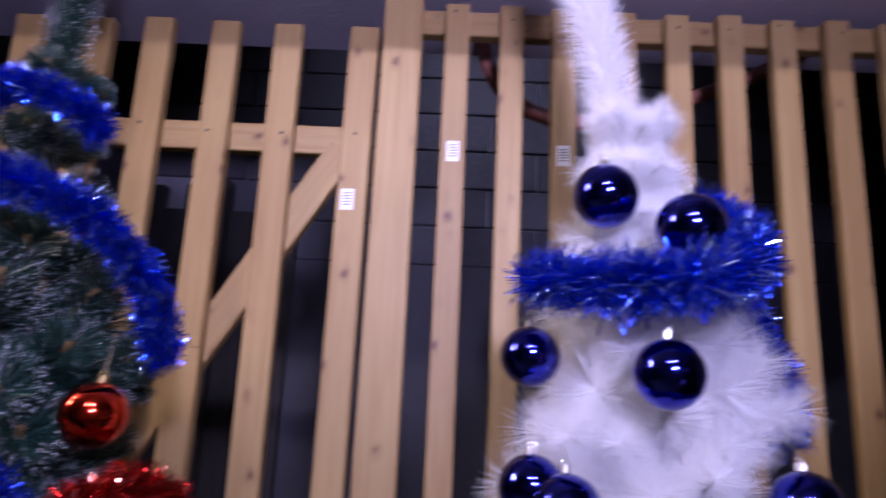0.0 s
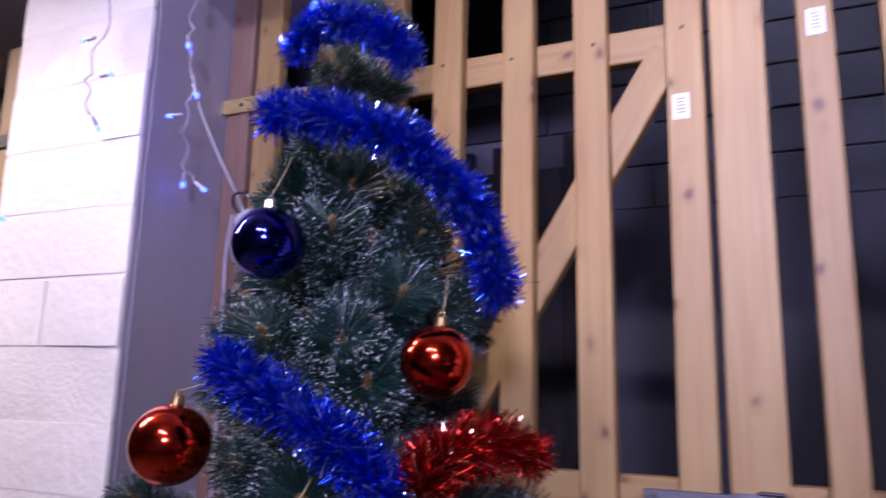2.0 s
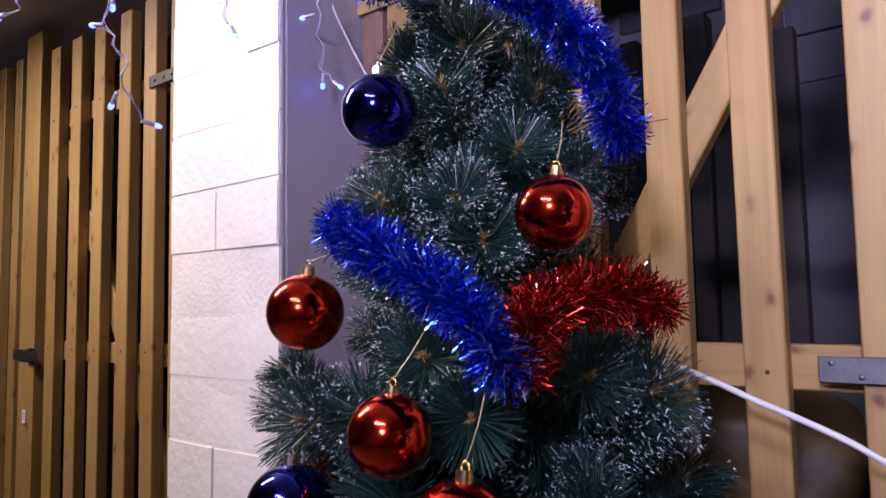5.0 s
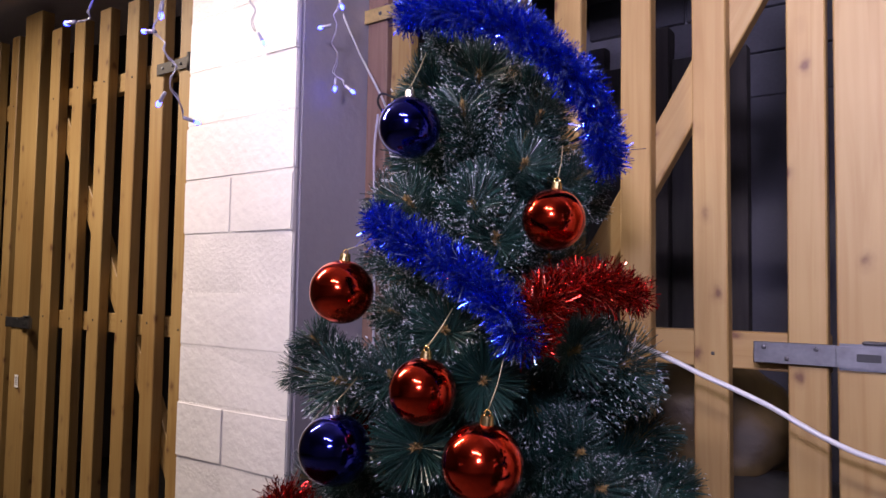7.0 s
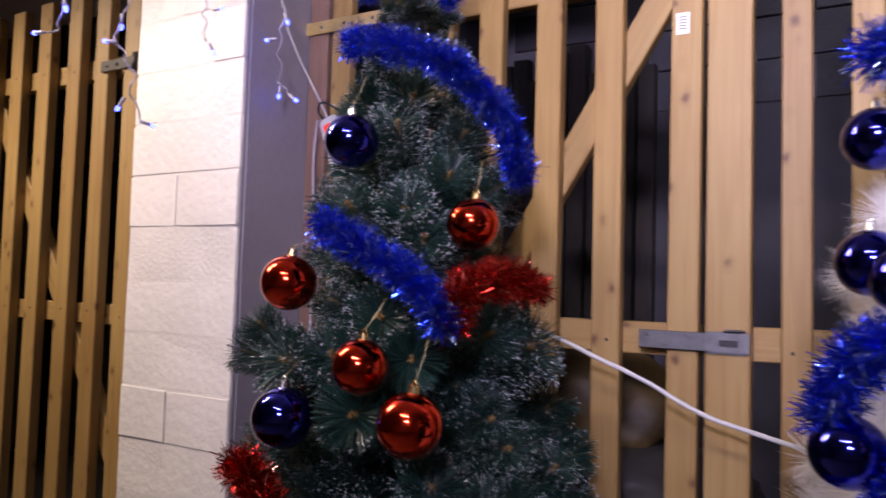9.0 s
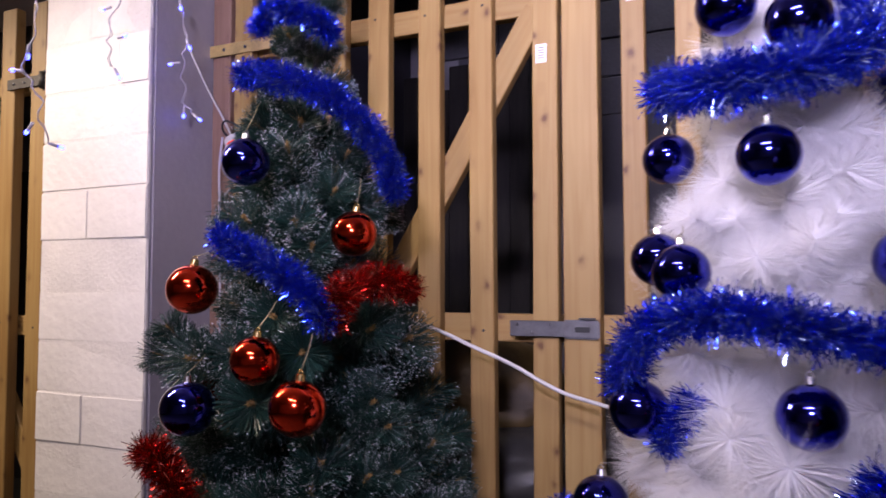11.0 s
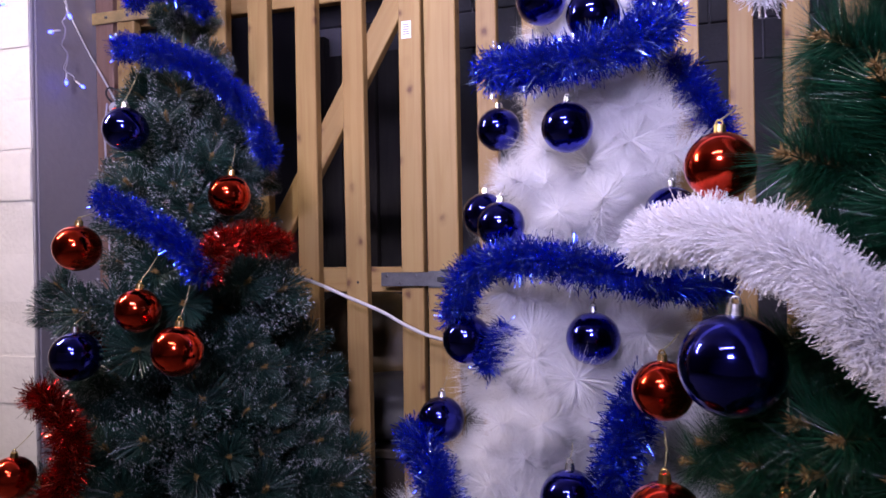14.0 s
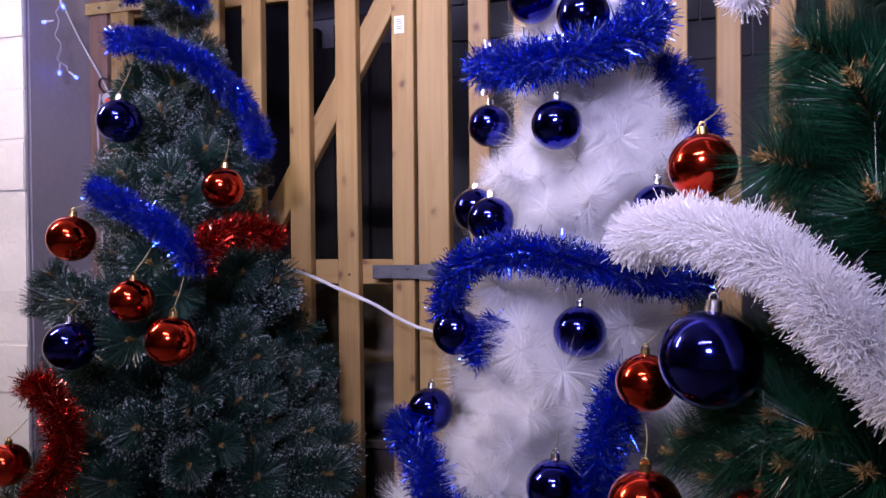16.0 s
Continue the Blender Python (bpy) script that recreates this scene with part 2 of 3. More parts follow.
tagged(part("floor", box_bm(-5, 4, -3.5, 3.6, -0.15, 0), CONCRETE), "grey worn concrete floor", "floor", kind="structure")
tagged(part("ceiling", box_bm(-5, 4, -3.5, 1.25, 3.0, 3.15), PLASTER), "pale plaster ceiling over the passage", "ceiling", kind="structure")
tagged(part("wall_south", box_bm(-5, 4, -3.65, -3.5, 0, 3.0), PLASTER), "pale plaster wall facing the gates", "wall", kind="structure")
tagged(part("wall_west", box_bm(-5.15, -5, -3.5, 3.7, 0, 3.65), PLASTER), "pale plaster end wall of the passage", "wall", kind="structure")
tagged(part("wall_east", box_bm(4, 4.15, -3.5, 3.7, 0, 3.65), PLASTER), "pale plaster end wall of the passage", "wall", kind="structure")
tagged(part("ceiling_2", box_bm(-5, 4, 1.25, 2.05, 2.295, 3.65), SOFFIT), "grey painted soffit above the slatted gates", "ceiling", kind="structure")
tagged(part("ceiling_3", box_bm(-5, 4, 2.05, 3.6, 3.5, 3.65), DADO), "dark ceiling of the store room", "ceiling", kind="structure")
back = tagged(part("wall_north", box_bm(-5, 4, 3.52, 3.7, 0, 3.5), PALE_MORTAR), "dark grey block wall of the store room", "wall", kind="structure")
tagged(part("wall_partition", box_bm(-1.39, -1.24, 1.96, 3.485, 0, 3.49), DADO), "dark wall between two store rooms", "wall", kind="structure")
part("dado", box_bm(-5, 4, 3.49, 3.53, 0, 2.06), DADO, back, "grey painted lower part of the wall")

# Unseen walls added past the gate ends to stop light leaking in.
tagged(part("wall_gate_east", box_bm(1.45, 4, 1.78, 1.95, 0, 2.295), PLASTER), "pale plaster wall added unseen beyond the gates to stop light leaks", "wall", kind="structure")
tagged(part("wall_gate_west", box_bm(-5, -3.40, 1.70, 1.95, 0, 2.295), PLASTER), "pale plaster wall added unseen beyond the gates to stop light leaks", "wall", kind="structure")

# the pier: rendered core, painted bricks on its front
x0, x1, y0, y1 = PIER
pier = holder("wall_pier", ((x0 + x1) / 2, y0, 0), "brick pier painted white with a grey plastered side", "pier", kind="structure")


def under(ob, parent):
    ob.parent = parent
    ob.matrix_parent_inverse = Matrix.Translation(parent.location).inverted()
    return ob


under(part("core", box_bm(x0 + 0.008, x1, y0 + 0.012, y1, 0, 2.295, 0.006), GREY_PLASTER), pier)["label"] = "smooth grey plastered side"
under(part("mortar", box_bm(x0 + 0.006, x1 - 0.006, y0 + 0.0014, y0 + 0.0115, 0, 2.29), MORTAR), pier)
rng = random.Random(5)
for i in range(18):
    z0 = -0.104 + i * COURSE
    za, zb = max(z0, 0.001) + 0.0015, min(z0 + COURSE, 2.292) - 0.0015
    if zb - za < 0.02:
        continue
    cuts = [x0, x1]
    if i % 4 == 3:
        cuts.insert(1, x0 + (x1 - x0) * (0.44 + rng.uniform(-0.02, 0.02)))
    elif i == 14:
        cuts.insert(1, x0 + (x1 - x0) * 0.72)
    for a, b in zip(cuts, cuts[1:]):
        da, dy = rng.uniform(-0.003, 0.003), rng.uniform(-0.002, 0.002)
        bm = box_bm(a + 0.0014, b - 0.0014 + (0.0 if b < x1 else rng.uniform(-0.0030, -0.0010)), y0 + dy, y0 + 0.0118, za, zb, 0.003, 2)
        for v in bm.verts:
            v.co += 0.002 * Vector(noise.noise_vector(v.co * 14 + Vector((i, 0, 0))))
        under(part("brick", bm, WHITE_BRICK), pier)


# ---- gates ----
def boxed(name, w, d, h, material, parent, at, turn=0.0, data={}):
    """A planed board, shared between boards of one size."""
    key = (round(w, 3), round(d, 3), round(h, 3), material.name)
    if key not in data:
        me = bpy.data.meshes.new(name)
        bm = box_bm(-w / 2, w / 2, -d / 2, d / 2, -h / 2, h / 2, 0.0025, 1)
        bm.to_mesh(me)
        bm.free()
        me.materials.append(material)
        data[key] = me
    ob = new(name, data[key])
    ob.parent = parent
    ob.matrix_basis = Matrix.Translation(Vector(at) - Vector(parent.location)) @ pose(0, 0, 0, 0, turn, 0)
    return ob


SCREW = bpy.data.meshes.new("screw")
sb = bmesh.new()
bmesh.ops.create_uvsphere(sb, u_segments=8, v_segments=5, radius=0.0036)
bmesh.ops.scale(sb, vec=(1, 0.45, 1), verts=sb.verts)
sb.to_mesh(SCREW)
sb.free()
SCREW.materials.append(IRON)


def gate(front, slats, width, z0, z1, stile=None, rails=(), braces=(), label="", thick=0.030):
    xs = [*slats] + ([stile[0]] if stile else [])
    g = holder("wooden_gate", (min(xs), front, z0), label, "gate", "slatted gates")
    r = random.Random(int(1000 * abs(xs[0])))
    for x in slats:
        boxed("slat", width, thick, z1 - z0, PINE, g, (x + r.uniform(-0.003, 0.003), front + thick / 2, (z0 + z1) / 2 + r.uniform(-0.004, 0.004)), r.uniform(-0.25, 0.25))
    for x in slats:
        for a, b, z, h in rails:
            if a < x < b:
                sc = new("screw", SCREW)
                sc.parent = g
                sc.location = Vector((x + r.uniform(-0.012, 0.012), front - 0.0005, z + r.uniform(-0.012, 0.012))) - g.location
    if stile:
        boxed("stile", stile[1], thick + 0.012, stile[2] - z0, PINE, g, (stile[0], front + thick / 2 - 0.004, (z0 + stile[2]) / 2))
    for a, b, z, h in rails:
        boxed("rail", h, 0.032, b - a, PINE, g, ((a + b) / 2, front + thick + 0.017, z), 90)
    for (ax, az), (bx, bz), w in braces:
        n = math.hypot(bx - ax, bz - az)
        boxed("brace", w, 0.030, n, PINE, g, ((ax + bx) / 2, front + thick + 0.0155, (az + bz) / 2), math.degrees(math.atan2(bx - ax, bz - az)))
    return g


ga = gate(GATE_Y, (-0.905, -0.742, -0.602, -0.467, -0.326, -0.188, -0.033), 0.060, 0.06, 2.20,
          rails=((-0.95, -0.002, 1.950, 0.062), (-0.95, -0.002, 1.175, 0.066), (-0.95, -0.002, 0.30, 0.062)),
          braces=(((-0.056, 1.935), (-0.986, 0.375), 0.064),),
          label="slatted gate of planed pine with a diagonal brace")
gb = gate(GATE_Y, (0.176, 0.289, 0.401, 0.52, 0.639, 0.754, 0.866, 0.985, 1.10, 1.215, 1.33), 0.052, 0.06, 2.262, stile=(0.055, 0.082, 2.268),
          rails=((0.016, 1.40, 2.236, 0.058), (0.016, 1.40, 1.175, 0.066), (0.016, 1.40, 0.30, 0.062)),
          label="taller slatted gate of planed pine with a wide stile")
LEFT_Y = 1.68
gc = gate(LEFT_Y, (-1.622, -1.762, -1.911, -2.072, -2.223, -2.383), 0.066, 0.06, 2.165,
          rails=((-2.42, -1.60, 1.925, 0.062), (-2.42, -1.60, 1.152, 0.062), (-2.42, -1.60, 0.30, 0.062)),
          braces=(((-2.42, 1.90), (-1.62, 0.64), 0.066),),
          label="slatted pine gate beside the white pier", thick=0.034)
gd = gate(LEFT_Y, (-2.69, -2.84, -2.99, -3.14, -3.29), 0.056, 0.06, 2.20, stile=(-2.535, 0.12, 2.25),
          rails=((-3.35, -2.47, 1.925, 0.062), (-3.35, -2.47, 1.152, 0.062)),
          label="slatted pine gate with a wide stile, farther along", thick=0.034)

jamb = tagged(part("door_jamb", box_bm(-1.013, -0.950, GATE_Y + 0.002, GATE_Y + 0.07, 0, 2.29, 0.003, 1), JAMB), "pinkish stained timber post beside the pier", "post", kind="structure")


def hasp(x, z, length, y):
    h = holder("hasp", (x, y, z), "galvanised steel hasp screwed across the meeting stiles", "hasp")
    bm = box_bm(0, length * 0.60, -0.0035, 0, -0.018, 0.018, 0.0012, 1)
    part("plate", bm, STEEL, h)
    tongue = box_bm(length * 0.602, length, -0.012, -0.001, -0.021, 0.021, 0.004, 2)
    t = part("tongue", tongue, STEEL, h)
    part("slot", box_bm(length * 0.74, length * 0.90, -0.0135, -0.0115, -0.006, 0.006, 0.0009, 1), BLACK_RUBBER, t)
    part("staple", box_bm(length * 0.78, length * 0.96, -0.016, -0.004, 0.0212, 0.0262, 0.002, 1), STEEL, h)
    for dx in (0.08, 0.25, 0.46):
        bm = bmesh.new()
        bmesh.ops.create_uvsphere(bm, u_segments=10, v_segments=6, radius=0.004)
        bmesh.ops.scale(bm, vec=(1, 0.5, 1), verts=bm.verts)
        bmesh.ops.translate(bm, vec=(length * dx, -0.004, 0.009 if dx != 0.25 else -0.009), verts=bm.verts)
        part("screw", bm, STEEL, h, smooth=True)
    return h


hasp(-0.112, 1.177, 0.208, GATE_Y - 0.009)
hasp(-2.63, 1.135, 0.20, LEFT_Y - 0.012)


def strap_hinge(x, z, length, y, material, label):
    h = holder("strap_hinge", (x, y, z), label, "hinge")
    part("strap", box_bm(0.012, length, -0.004, 0, -0.017, 0.017, 0.0012, 1), material, h)
    bm = bmesh.new()
    bmesh.ops.create_cone(bm, segments=14, radius1=0.011, radius2=0.011, depth=0.05, cap_ends=True)
    part("knuckle", bm, IRON, h, smooth=True)
    part("leaf", box_bm(-0.012, 0.004, 0.002, 0.006, -0.032, 0.032, 0.001, 1), IRON, h)
    for dx in (0.25, 0.5, 0.8):
        bm = bmesh.new()
        bmesh.ops.create_uvsphere(bm, u_segments=10, v_segments=6, radius=0.005)
        bmesh.ops.translate(bm, vec=(length * dx, -0.004, 0), verts=bm.verts)
        part("screw", bm, STEEL, h, smooth=True)
    return h


strap_hinge(-1.040, 1.945, 0.30, GATE_Y - 0.003, BRASSY, "yellowish steel strap hinge on the pine gate")
lh = strap_hinge(-1.60, 1.912, 0.16, LEFT_Y - 0.003, IRON, "dull steel strap hinge beside the pier")
lh.scale = (-1, 1, 1)


def sticker(x, z, y):
    s = holder("sticker", (x, y - 0.0008, z), "small white barcode sticker stuck on a slat", "sticker", "stickers")
    part("paper", box_bm(-0.013, 0.013, -0.0006, 0, -0.022, 0.022), PAPER, s)
    for i in range(5):
        part("bar", box_bm(-0.008, 0.008, -0.0012, -0.0007, 0.012 - i * 0.006, 0.0145 - i * 0.006), INK, s)
    return s


sticker(-0.036, 1.812, GATE_Y)
sticker(0.172, 1.925, GATE_Y)
sticker(0.398, 1.925, GATE_Y)
sticker(-2.53, 0.93, LEFT_Y - 0.012)

# ---- behind the gates: block courses, hose, sack, sheet ----
rows = 8
for i in range(rows):
    for k in range(10):
        a = -1.2 + 0.44 * k + (0.22 if i % 2 else 0)
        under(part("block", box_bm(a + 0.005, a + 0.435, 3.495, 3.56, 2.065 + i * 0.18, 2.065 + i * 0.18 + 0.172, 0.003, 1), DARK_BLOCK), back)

tagged(tube("hose", [(0.23, 1.98, 2.9), (0.232, 1.97, 2.40), (0.245, 1.95, 2.22), (0.32, 1.95, 2.12), (0.44, 1.95, 2.08), (0.58, 1.95, 2.10), (0.72, 1.95, 2.15), (0.90, 1.95, 2.23), (1.05, 1.96, 2.34), (1.2, 1.98, 2.6)], 0.018, PIPE_RED, None, 0.03, 10),
       "red-brown hose sagging behind the gate", "hose")


def lumpy(name, at, size, material, seed, label, category):
    bm = bmesh.new()
    bmesh.ops.create_icosphere(bm, subdivisions=4, radius=1.0)
    for v in bm.verts:
        n = v.co.normalized()
        k = 1 + 0.22 * noise.noise(n * 1.7 + Vector((seed, 0, 0))) + 0.07 * noise.noise(n * 6 + Vector((0, seed, 0)))
        v.co = Vector((n.x * size[0], n.y * size[1], max(n.z, -0.72) * size[2])) * k
    ob = part(name, bm, material, None, "", True)
    low = min(v.co.z for v in ob.data.vertices)
    ob.location = (at[0], at[1], at[2] - low)
    return tagged(ob, label, category)


# Boards stand in for a dark doorway; its darkness is in their colour.
DOORWAY_DARK = surface("doorway_dark", (0.018, 0.015, 0.013), 0.7, vary=0.4, scale=5, stretch=(8, 8, 1))
boards = holder("doorway_boards", (-0.88, 3.44, 0), "dark boards standing in for a dark doorway opening in the store wall", "boards")
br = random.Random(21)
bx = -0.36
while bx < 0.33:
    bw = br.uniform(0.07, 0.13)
    part("board", box_bm(bx, bx + bw - 0.006, -0.03 + br.uniform(-0.03, 0.01), 0.03, 0, 2.32 + br.uniform(-0.08, 0.06), 0.003, 1), DOORWAY_DARK if br.random() < 0.7 else DARK_WOOD, boards)
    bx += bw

crate = holder("crate", (-0.35, 2.25, 0), "dark timber crate in the store room", "crate")
for a, b in ((0.02, 0.20), (0.24, 0.42), (0.46, 0.64)):
    part("board", box_bm(-0.5, 0.5, -0.24, -0.22, a, b, 0.003, 1), DARK_WOOD, crate)
    part("board", box_bm(-0.5, 0.5, 0.22, 0.24, a, b, 0.003, 1), DARK_WOOD, crate)
part("lid", box_bm(-0.52, 0.52, -0.26, 0.26, 0.645, 0.67, 0.003, 1), DARK_WOOD, crate)
for a in (-0.48, 0.48):
    part("post", box_bm(a - 0.02, a + 0.02, -0.21, 0.21, 0.0, 0.64, 0.003, 1), DARK_WOOD, crate)
lumpy("plastic_sheet", (-0.25, 2.22, 0.67), (0.34, 0.22, 0.11), CLOTH, 3.0, "crumpled grey plastic sheet on the crate", "sheet")
lumpy("sack", (-0.36, 2.30, 0.80), (0.24, 0.17, 0.18), SACK, 9.0, "full ochre sack slumped on the crate", "sack")


# ---- trees ----
def brush(name, length, needle, count, width, mats, bare=0.1, frost=0.0, spread=58, seed=1, core=0.0, twigs=0, blunt=False):
    """One bottle-brush branch along +z: wire, needles, spiky core at the end, frosted tips."""
    r = np.random.RandomState(seed)
    V, F, I = [], [], []

    def triangles(a, b, c, slot):
        j = sum(len(q) for q in V)
        n = len(a)
        V.append(np.stack((a, b, c), 1).reshape(-1, 3))
        F.append(j + np.arange(3 * n).reshape(-1, 3))
        I.append(np.full(n, slot))

    def unit(v):
        return v / np.linalg.norm(v, axis=1, keepdims=True)

    def spine(a, b, n, nl):
        a, b = np.array(a), np.array(b)
        d = (b - a) / np.linalg.norm(b - a)
        u = np.cross(d, [0.31, 0.93, 0.17])
        u /= np.linalg.norm(u)
        w = np.cross(d, u)

        def rays(s, lean):
            ph = r.rand(len(s)) * 2 * math.pi
            out = np.cos(ph)[:, None] * u + np.sin(ph)[:, None] * w
            return a + (b - a) * s[:, None], np.cos(lean)[:, None] * d + np.sin(lean)[:, None] * out, out

        def slivers(p, reach, wide, slot, flip=False):
            side = unit(np.cross(reach, r.normal(size=p.shape))) * wide / 2
            if flip:
                triangles(p, p + reach + side, p + reach - side, slot)
            else:
                triangles(p - side, p + side, p + reach, slot)

        ring = [a + 0.0020 * (math.cos(q * 2.0944) * u + math.sin(q * 2.0944) * w) for q in range(3)]
        for q in range(3):
            triangles(np.array([ring[q]]), np.array([ring[(q + 1) % 3]]), np.array([b]), 1)
        full = 1 - 0.3 * core / np.linalg.norm(b - a)
        s = bare + (full - bare) * r.rand(n) ** 0.85
        tip = np.clip((s - 0.80) / 0.20, 0, 1)
        lean = np.radians(np.clip(r.normal(spread, 7, n) + (14 if core else -30) * tip * r.rand(n), 4, 88))
        p, way, out = rays(s, lean)
        ln = nl * (r.uniform(0.92, 1.04, n) if blunt else r.uniform(0.82, 1.05, n))
        bow = way * ln[:, None] + out * (ln * r.uniform(-0.05, 0.08, n))[:, None]
        slivers(p, bow, width, 0, blunt)
        pick = r.rand(n) < frost
        if pick.any():
            q = (p + bow * r.uniform(0.90, 1.0, n)[:, None])[pick]
            k = len(q)
            for turn in range(2):
                slivers(q, unit(way[pick] + r.normal(size=(k, 3)) * 0.45) * 0.0040 * r.uniform(0.4, 1.6, k)[:, None], 0.0014, 3)
        if core:
            k = int(60 + 2600 * core)
            s = 1 - core / np.linalg.norm(b - a) * r.rand(k) ** 1.3
            p, way, out = rays(np.clip(s, 0, 1), np.radians(r.uniform(15, 75, k)))
            slivers(p, way * (0.009 * r.uniform(0.6, 1.25, k))[:, None], 0.0024, 2)

    spine((0, 0, 0), (0, 0, length), count, needle)
    for k in range(twigs):
        a = 0.38 + 0.24 * k
        ph = 2.4 * k + seed
        s = np.array((0, 0, length * a))
        e = s + length * 0.36 * np.array((0.75 * math.cos(ph), 0.75 * math.sin(ph), 0.75))
        spine(s, e, int(count * 0.45), needle * 0.95)
    verts, faces, slots = np.concatenate(V), np.concatenate(F), np.concatenate(I)
    me = bpy.data.meshes.new(name)
    me.from_pydata(verts.tolist(), [], faces.tolist())
    for m in mats:
        me.materials.append(m)
    me.polygons.foreach_set("material_index", slots.astype(np.int32))
    me.update()
    return me


AVOID = []


def pine_tree(axis, top, profile, variants, leader, leader_z, rows, stem, limits, seed, label, lift=(18, 40), leader_turn=(0, 0), extra=()):
    """Trunk, tripod, rows of brush branches up to a leader."""
    zs, rs = zip(*sorted(profile))
    t = holder("christmas_tree", (axis[0], axis[1], 0), label, "christmas tree", "artificial trees")
    bm = bmesh.new()
    bmesh.ops.create_cone(bm, segments=12, radius1=0.018, radius2=0.009, depth=leader_z - 0.08, cap_ends=True)
    bmesh.ops.translate(bm, vec=(0, 0, 0.10 + (leader_z - 0.08) / 2), verts=bm.verts)
    part("trunk", bm, stem, t, smooth=True)
    for k in range(3):
        a = k * 2.094 + 0.5
        tb = box_bm(0, 0.24, -0.012, 0.012, 0.0, 0.012, 0.002, 1)
        for v in tb.verts:
            v.co.z += 0.10 * max(0, 1 - v.co.x / 0.2)
        bmesh.ops.rotate(tb, cent=(0, 0, 0), matrix=Matrix.Rotation(a, 3, "Z"), verts=tb.verts)
        part("foot", tb, stem, t)
    lead = new("leader", leader)
    lead.parent = t
    lead.matrix_basis = pose(0, 0, leader_z, leader_turn[0], leader_turn[1], 0)
    r = random.Random(seed)
    phase = 0.0
    plan = []
    for z, n in rows:
        for k in range(n):
            phase += 2.39996
            plan.append((z, phase + r.uniform(-0.12, 0.12), radians(r.uniform(*lift)), float(np.interp(z, zs, rs)) * r.uniform(0.80, 1.08), 1.0))
    plan += [(z, radians(a), radians(el), reach, 0.6) for z, a, el, reach in extra]
    for z, a, el, reach, room in plan:
        way = Vector((math.cos(a) * math.cos(el), math.sin(a) * math.cos(el), math.sin(el)))
        for sign, lim in limits:
            if way.y * sign > 0.01:
                reach = min(reach, lim / abs(way.y) * math.cos(el))
        length = max(0.06, reach / math.cos(el) - 0.018)
        root = Vector((0, 0, z - reach * math.tan(el)))
        for c, rad in AVOID:
            c = Vector(c) - Vector((axis[0], axis[1], 0))
            while length > 0.07 and (root + way * length - c).length < rad * room:
                length -= 0.015
        lens = sorted(variants, key=lambda v: abs(v[0] - length))
        me = lens[0][1][r.randrange(len(lens[0][1]))]
        b = new("branch", me)
        b.parent = t
        k2 = length / lens[0][0]
        b.matrix_basis = Matrix.LocRotScale(root, way.to_track_quat("Z", "Y") @ Euler((0, 0, r.uniform(0, 6.28))).to_quaternion(), Vector((1, 1, 1)) * min(1.3, max(0.6, k2)))
    return t


def level(z0, z1, n, a, b):
    """Rows of branches from z0 up to z1, a branches in the lowest and b in the highest."""
    return [(z0 + (z1 - z0) * i / (n - 1), round(a + (b - a) * i / (n - 1))) for i in range(n)]


BLUE_A = [((-0.490, 1.287, 1.515), 0.047, (0.006, 0.03, 0.06)), ((-0.518, 1.172, 1.055), 0.049, (0.002, 0.04, 0.03))]
RED_A = [((-0.277, 1.340, 1.372), 0.0435, (-0.008, 0.02, 0.05)), ((-0.583, 1.247, 1.268), 0.0485, (0.03, 0.03, 0.02)), ((-0.378, 1.182, 1.145), 0.043, (0.012, 0.03, 0.05)),
         ((-0.278, 1.167, 1.072), 0.048, (0.002, 0.02, 0.06)), ((-0.575, 1.075, 0.842), 0.040, (0.01, 0.03, 0.03)), ((-0.569, 1.270, 1.065), 0.033, None)]
BLUE_W = [((0.438, 1.235, 1.450), 0.0425), ((0.291, 1.375, 1.477), 0.0415), ((0.320, 1.250, 1.292), 0.0415), ((0.284, 1.285, 1.312), 0.040), ((0.261, 1.235, 1.097), 0.0425),
          ((0.479, 1.190, 1.108), 0.0425), ((0.191, 1.300, 0.940), 0.0425), ((0.452, 1.09, 0.886), 0.0435), ((0.480, 1.265, 1.638), 0.045), ((0.384, 1.322, 1.694), 0.045),
          ((0.600, 1.26, 1.305), 0.043)]
BLUE_G = ((0.649, 0.739, 1.143), 0.0475)
RED_G = [((0.648, 0.833, 1.334), 0.036, (0.02, 0.03, 0.02)), ((0.586, 0.93, 1.081), 0.036, (0.02, 0.02, 0.02)), ((0.589, 0.75, 0.992), 0.037, (0, 0.03, 0.03)), ((0.694, 0.75, 0.985), 0.036, (0.004, 0.01, 0.08))]
GARLAND = [(0.571, 0.930, 1.256), (0.590, 0.880, 1.262), (0.630, 0.800, 1.266), (0.671, 0.735, 1.254), (0.703, 0.690, 1.235), (0.725, 0.665, 1.211), (0.745, 0.645, 1.186), (0.768, 0.630, 1.158), (0.790, 0.615, 1.127)]
AVOID += [(q[0], q[1] + 0.055) for q in (*BLUE_A, *RED_A, *BLUE_W, BLUE_G, *RED_G[1:])] + [(p, 0.085) for p in GARLAND]

